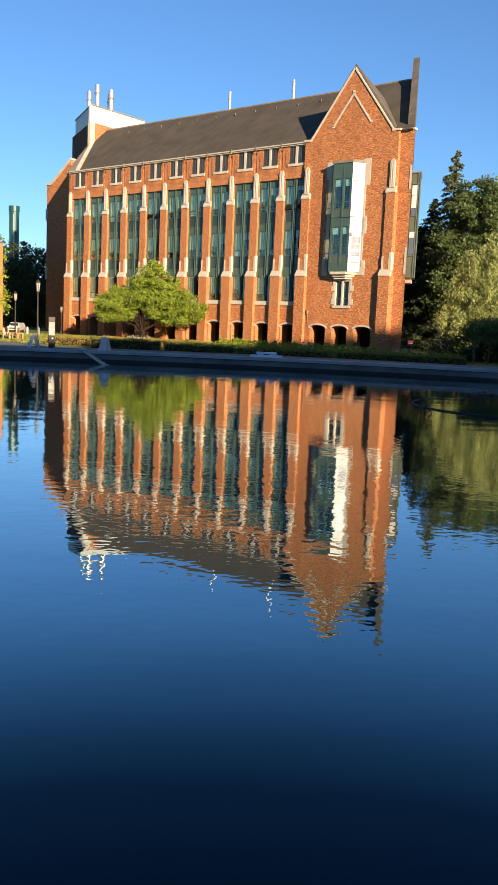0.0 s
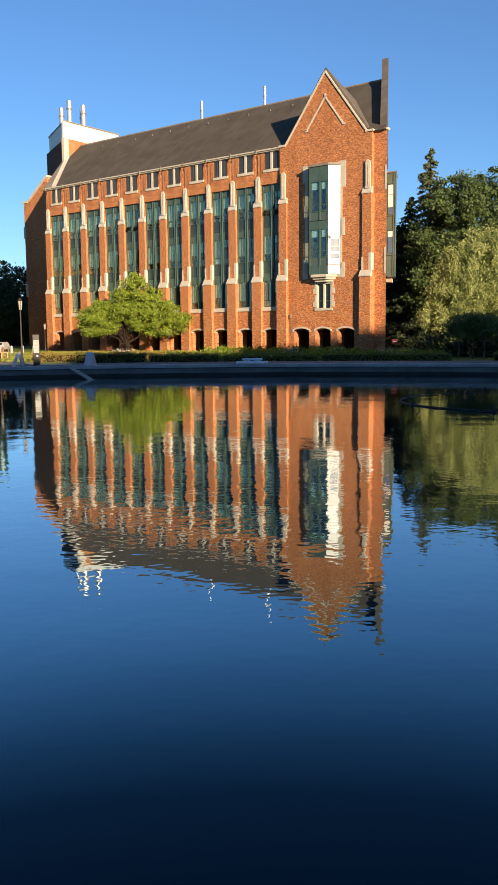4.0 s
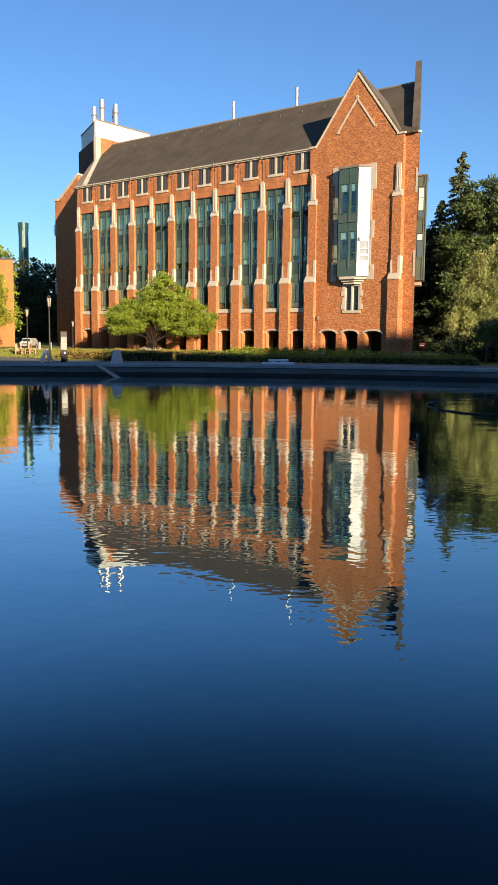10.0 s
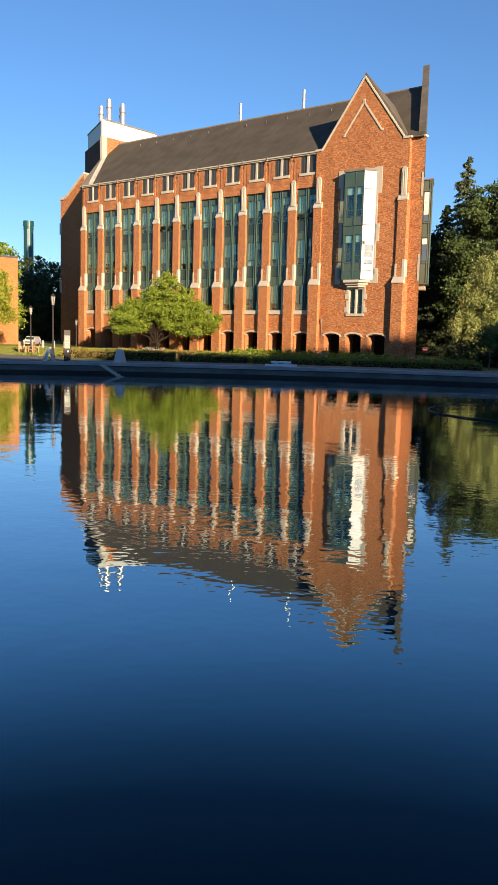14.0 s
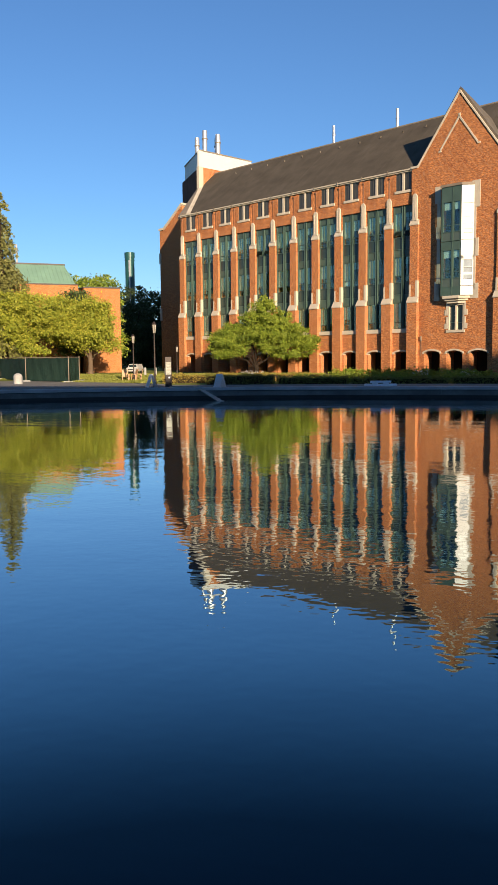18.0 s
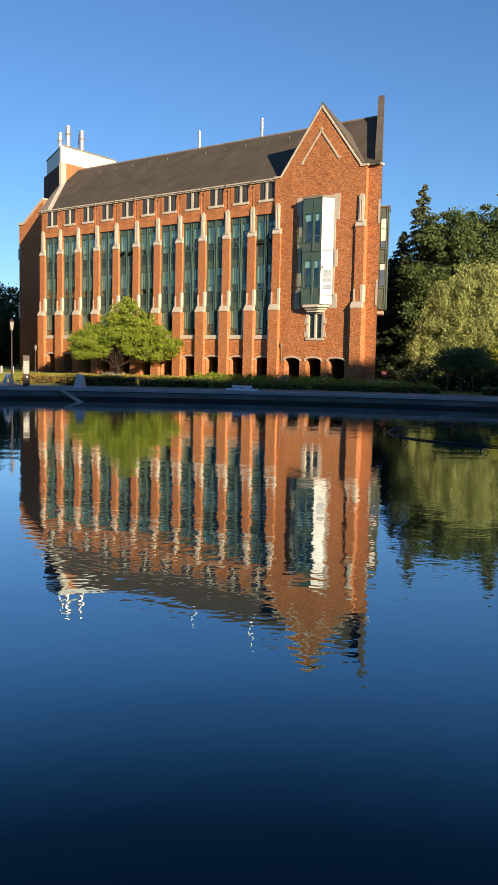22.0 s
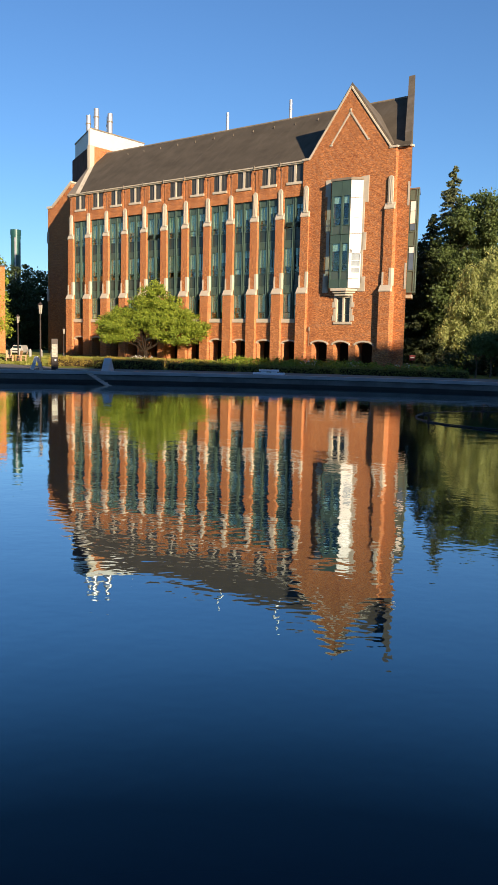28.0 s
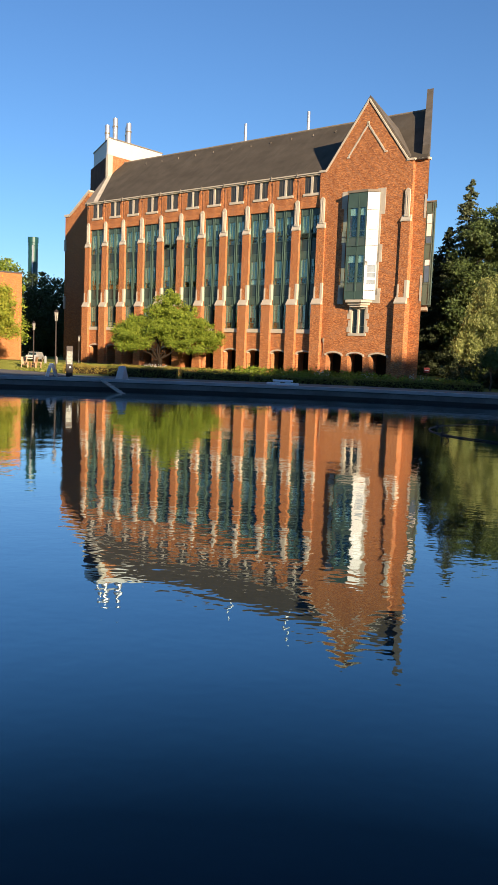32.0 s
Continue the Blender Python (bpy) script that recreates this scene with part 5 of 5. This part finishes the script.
def lamp_post(at, top, label):
    """An iron post with a tapered six-sided lantern."""
    h = top - at[2]
    t = thing("street_lamp", label, "lamp", pose(*at), "lamps round the pool")
    part("post", rod(bmesh.new(), (0, 0, 0), (0, 0, h - 0.75), 0.06, 0.042, 10), M_BROWN, t)
    part("base", rod(bmesh.new(), (0, 0, 0), (0, 0, 0.45), 0.13, 0.09, 10), M_BROWN, t)
    part("lantern", rod(bmesh.new(), (0, 0, h - 0.72), (0, 0, h - 0.2), 0.085, 0.145, 6), M_LANTERN, t, "frosted glass lantern")
    bm = rod(bmesh.new(), (0, 0, h - 0.2), (0, 0, h - 0.05), 0.17, 0.07, 6)
    rod(bm, (0, 0, h - 0.06), (0, 0, h), 0.04, 0.02, 6)
    part("cap", bm, M_BROWN, t)
    bm = bmesh.new()
    for i in range(6):
        a = i * math.tau / 6
        rod(bm, (0.088 * math.cos(a), 0.088 * math.sin(a), h - 0.74), (0.148 * math.cos(a), 0.148 * math.sin(a), h - 0.2), 0.012, n=4)
    part("lantern_frame", bm, M_BROWN, t)


lamp_post((-14.1, 51.4, GZ), 4.58, "tall brown lamp post with a lantern by the pool walk")
lamp_post((-20.14, 66.9, GZ), 4.28, "brown lamp post with a pale lantern on the lawn")
lamp_post((-22.67, 92.0, GZ), 3.7, "short lamp post with a white lantern by the building")

# red notice on a post by the building's corner
rs_ = thing("road_sign", "small red and white sign on a post", "sign", pose(13.05, 78.5, GZ))
part("post", rod(bmesh.new(), (0, 0.03, -0.3), (0, 0.03, 1.2), 0.03, n=8), M_BROWN, rs_)
face = part("plate", bevelled(boxes((-0.27, 0.27, -0.03, 0.0, 0.72, 1.2)), 0.01), M_REDSIGN, rs_, "red sign plate")
part("white_band", boxes((-0.18, 0.18, -0.036, -0.03, 0.92, 1.0)), M_BOARD, face)

# map kiosk
ks = thing("map_kiosk", "slim dark brown map kiosk with a printed map", "sign", pose(-13.05, 50.7, GZ, 0, 0, 14))
part("body", bevelled(boxes((-0.2, 0.2, -0.09, 0.09, 0, 1.88))), M_BROWN, ks)
part("map_panel", boxes((-0.16, 0.17, -0.1, -0.085, 0.78, 1.55)), M_MAP, ks, "pale printed map")
part("map_detail", boxes((-0.12, 0.05, -0.104, -0.1, 1.3, 1.36), (-0.1, 0.13, -0.104, -0.1, 1.12, 1.16), (-0.05, 0.1, -0.104, -0.1, 0.92, 0.98)), M_LANTERN, ks)
part("badge", boxes((0.0, 0.1, -0.1, -0.085, 0.55, 0.65)), M_BOARD, ks)


def sandwich_board(at, turn, label):
    t = thing("sandwich_board", label, "sign", pose(*at, 0, 0, turn), "sandwich boards by the pool")
    for s in (-1, 1):
        bm = bmesh.new()
        a = [bm.verts.new(p) for p in ((-0.27, s * 0.3, 0), (0.27, s * 0.3, 0), (0.24, s * 0.03, 0.8), (-0.24, s * 0.03, 0.8))]
        bm.faces.new(a)
        bmesh.ops.solidify(bm, geom=bm.faces[:], thickness=0.03)
        bd = part("board", bm, M_BOARD, t)
        if s < 0:
            bm = bmesh.new()
            for z0, z1, w in ((0.62, 0.68, 0.16), (0.5, 0.54, 0.12), (0.4, 0.44, 0.15), (0.3, 0.34, 0.1)):
                y0, y1 = -0.3 + 0.27 * z0 / 0.8 - 0.035, -0.3 + 0.27 * z1 / 0.8 - 0.035
                bm.faces.new([bm.verts.new(p) for p in ((-w, y0, z0), (w, y0, z0), (w, y1, z1), (-w, y1, z1))])
            bmesh.ops.solidify(bm, geom=bm.faces[:], thickness=0.004)
            part("faded_writing", bm, M_PALE, bd)
    part("handle", boxes((-0.12, 0.12, -0.04, 0.04, 0.76, 0.82)), M_BOARD, t)


sandwich_board((-9.75, 50.3, GZ), -28, "pale folding sandwich board by the pool rim")
sandwich_board((-13.95, 50.0, GZ), -50, "grey folding sandwich board by the pool rim")

# low pale bench
bn = thing("stone_bench", "low pale stone bench beside the pool rim", "bench", pose(-0.1, 51.6, GZ))
part("seat", bevelled(boxes((-0.62, 0.62, -0.22, 0.22, 0.2, 0.32))), M_BOARD, bn)
part("plinth", bevelled(boxes((-0.98, 0.98, -0.28, 0.28, 0.0, 0.14))), M_BOARD, bn)
for x in (-0.5, 0.15):
    part("support", boxes((x, x + 0.35, -0.15, 0.15, 0.14, 0.2)), M_BOARD, bn)


def garden_chair(at, turn):
    t = thing("garden_chair", "varnished wooden slatted garden chair on the lawn", "chair", pose(*at, 0, 0, turn) @ Matrix.Diagonal((0.78, 0.78, 0.8, 1)), "chairs on the lawn")
    for x in (-0.3, 0.3):
        for y, h in ((-0.3, 0.62), (0.28, 0.62)):
            part("leg", boxes((x - 0.04, x + 0.04, y - 0.04, y + 0.04, 0, h)), M_WOOD, t)
        part("arm", boxes((x - 0.07, x + 0.07, -0.4, 0.36, 0.62, 0.66)), M_WOOD, t)
    for i in range(5):
        part("seat_slat", boxes((-0.3, 0.3, -0.32 + 0.13 * i, -0.22 + 0.13 * i, 0.38 - 0.02 * i, 0.41 - 0.02 * i)), M_WOOD, t)
    for i in range(6):
        bm = boxes((-0.31 + 0.105 * i, -0.225 + 0.105 * i, -0.015, 0.015, 0, 0.85))
        part("back_slat", bm, M_WOOD, t, "", pose(0, 0.28, 0.28, -14, 0, 0))
    part("top_rail", boxes((-0.32, 0.32, -0.02, 0.02, 0.8, 0.86)), M_WOOD, t, "", pose(0, 0.30, 0.28, -14, 0, 0))


garden_chair((-20.65, 66.2, GZ), 20)
garden_chair((-20.15, 66.7, GZ), -50)
garden_chair((-19.85, 67.1, GZ), -65)

# parked car on the far path
car = thing("car", "white parked car seen from the front", "car", pose(-30.35, 100.0, GZ) @ Matrix.Diagonal((0.72, 0.72, 0.72, 1)))
bm = prism(bmesh.new(), [(-0.9, 0.3), (0.9, 0.3), (0.92, 0.85), (0.8, 1.0), (0.66, 1.5), (-0.66, 1.5), (-0.8, 1.0), (-0.92, 0.85)], 0.6, 4.0)
prism(bm, [(-0.88, 0.3), (0.88, 0.3), (0.9, 0.8), (0.75, 0.95), (-0.75, 0.95), (-0.9, 0.8)], -0.4, 0.6)
part("body", bevelled(bm, 0.04, 2), M_CARPAINT, car)
part("windscreen", boxes((-0.66, 0.66, 0.54, 0.58, 1.0, 1.42)), M_GLASS, car)
part("grille", boxes((-0.5, 0.5, -0.44, -0.4, 0.5, 0.68)), M_BLACK, car)
part("bumper", bevelled(boxes((-0.9, 0.9, -0.48, -0.4, 0.3, 0.48))), M_CARPAINT, car)
for x in (-0.72, 0.72):
    part("headlight", boxes((x - 0.14, x + 0.14, -0.44, -0.39, 0.62, 0.78)), M_STEEL, car)
    for y in (0.3, 3.0):
        wh = part("wheel", rod(bmesh.new(), (x - 0.1, y, 0.31), (x + 0.1, y, 0.31), 0.31, n=18), M_RUBBER, car)
        part("rim", rod(bmesh.new(), (x - 0.11, y, 0.31), (x + 0.11, y, 0.31), 0.19, n=14), M_STEEL, wh)
# small pale posts along the far path
for i in range(4):
    bm = rod(bmesh.new(), (0, 0, 0), (0, 0, 0.75), 0.14, 0.13, 10)
    rod(bm, (0, 0, 0.75), (0, 0, 0.85), 0.13, 0.05, 10)
    tagged(part("path_post", bm, M_CONC, None, "", settled(pose(-25.2 + 0.95 * i, 84.0 + 0.6 * i, GZ))), "short pale concrete post on the far path", "post", "posts on the far path")

# ---- things in the pool ----
pk = thing("plank_ramp", "weathered wooden ramp from the rim into the water", "ramp", pose(-10.9, 49.0, 0.57))
a, b = Vector((0, 0, 0.0)), Vector((2.4, -4.0, -0.79))
d = (b - a).normalized()
u = d.cross(Vector((0, 0, 1))).normalized()
w = u.cross(d)
for k in (-0.5, 0.5):
    bm = bmesh.new()
    q = [a + u * (0.14 * k - 0.065), a + u * (0.14 * k + 0.065), b + u * (0.14 * k + 0.065), b + u * (0.14 * k - 0.065)]
    lo_, hi_ = [bm.verts.new(p) for p in q], [bm.verts.new(p + w * 0.05) for p in q]
    bm.faces.new(lo_[::-1])
    bm.faces.new(hi_)
    for i in range(4):
        bm.faces.new((lo_[i], lo_[(i + 1) % 4], hi_[(i + 1) % 4], hi_[i]))
    bmesh.ops.recalc_face_normals(bm, faces=bm.faces)
    part("plank", bm, M_OLDWOOD, pk)
for i in range(7):
    c = a.lerp(b, 0.1 + 0.13 * i)
    part("cleat", rod(bmesh.new(), c - u * 0.2 + w * 0.06, c + u * 0.2 + w * 0.06, 0.02, n=6), M_OLDWOOD, pk)
part("landing", boxes((-1.6, 0.2, -0.2, 0.5, -0.0, 0.06)), M_OLDWOOD, pk)

fr = thing("fountain_ring", "black fountain pipe ring lying at the water's surface", "fountain", pose(9.68, 29.02, WATER_Z - 0.005, -0.3, 0, 0))
RING = 4.58
bm = bmesh.new()
for i in range(72):
    t0, t1 = i * math.tau / 72, (i + 1) * math.tau / 72
    rod(bm, (RING * math.cos(t0), RING * math.sin(t0), 0.02), (RING * math.cos(t1), RING * math.sin(t1), 0.015), 0.024, n=8, caps=False)
part("pipe", bm, M_PIPE, fr)
for ang in (195, 237, 106, 150, 275, 320, 20, 60):
    t0 = radians(ang)
    c = Vector((RING * math.cos(t0), RING * math.sin(t0), 0.06))
    part("stem", rod(bmesh.new(), c, c + Vector((0, 0, 0.2)), 0.016, n=6), M_PIPE, fr)
    bm = bmesh.new()
    last = c
    for i in range(1, 9):
        f = i / 8
        nx = c + Vector((0.06 + 0.17 * math.sin(f * 2.9), 0, 0.24 * (1 - math.cos(f * 2.9)) / 1.97))
        rod(bm, last, nx, 0.016, n=6)
        last = nx
    part("nozzle", bm, M_PIPE, fr)
    part("clamp", bevelled(boxes((c.x - 0.06, c.x + 0.06, c.y - 0.045, c.y + 0.045, -0.02, 0.075)), 0.01), M_PIPE, fr)
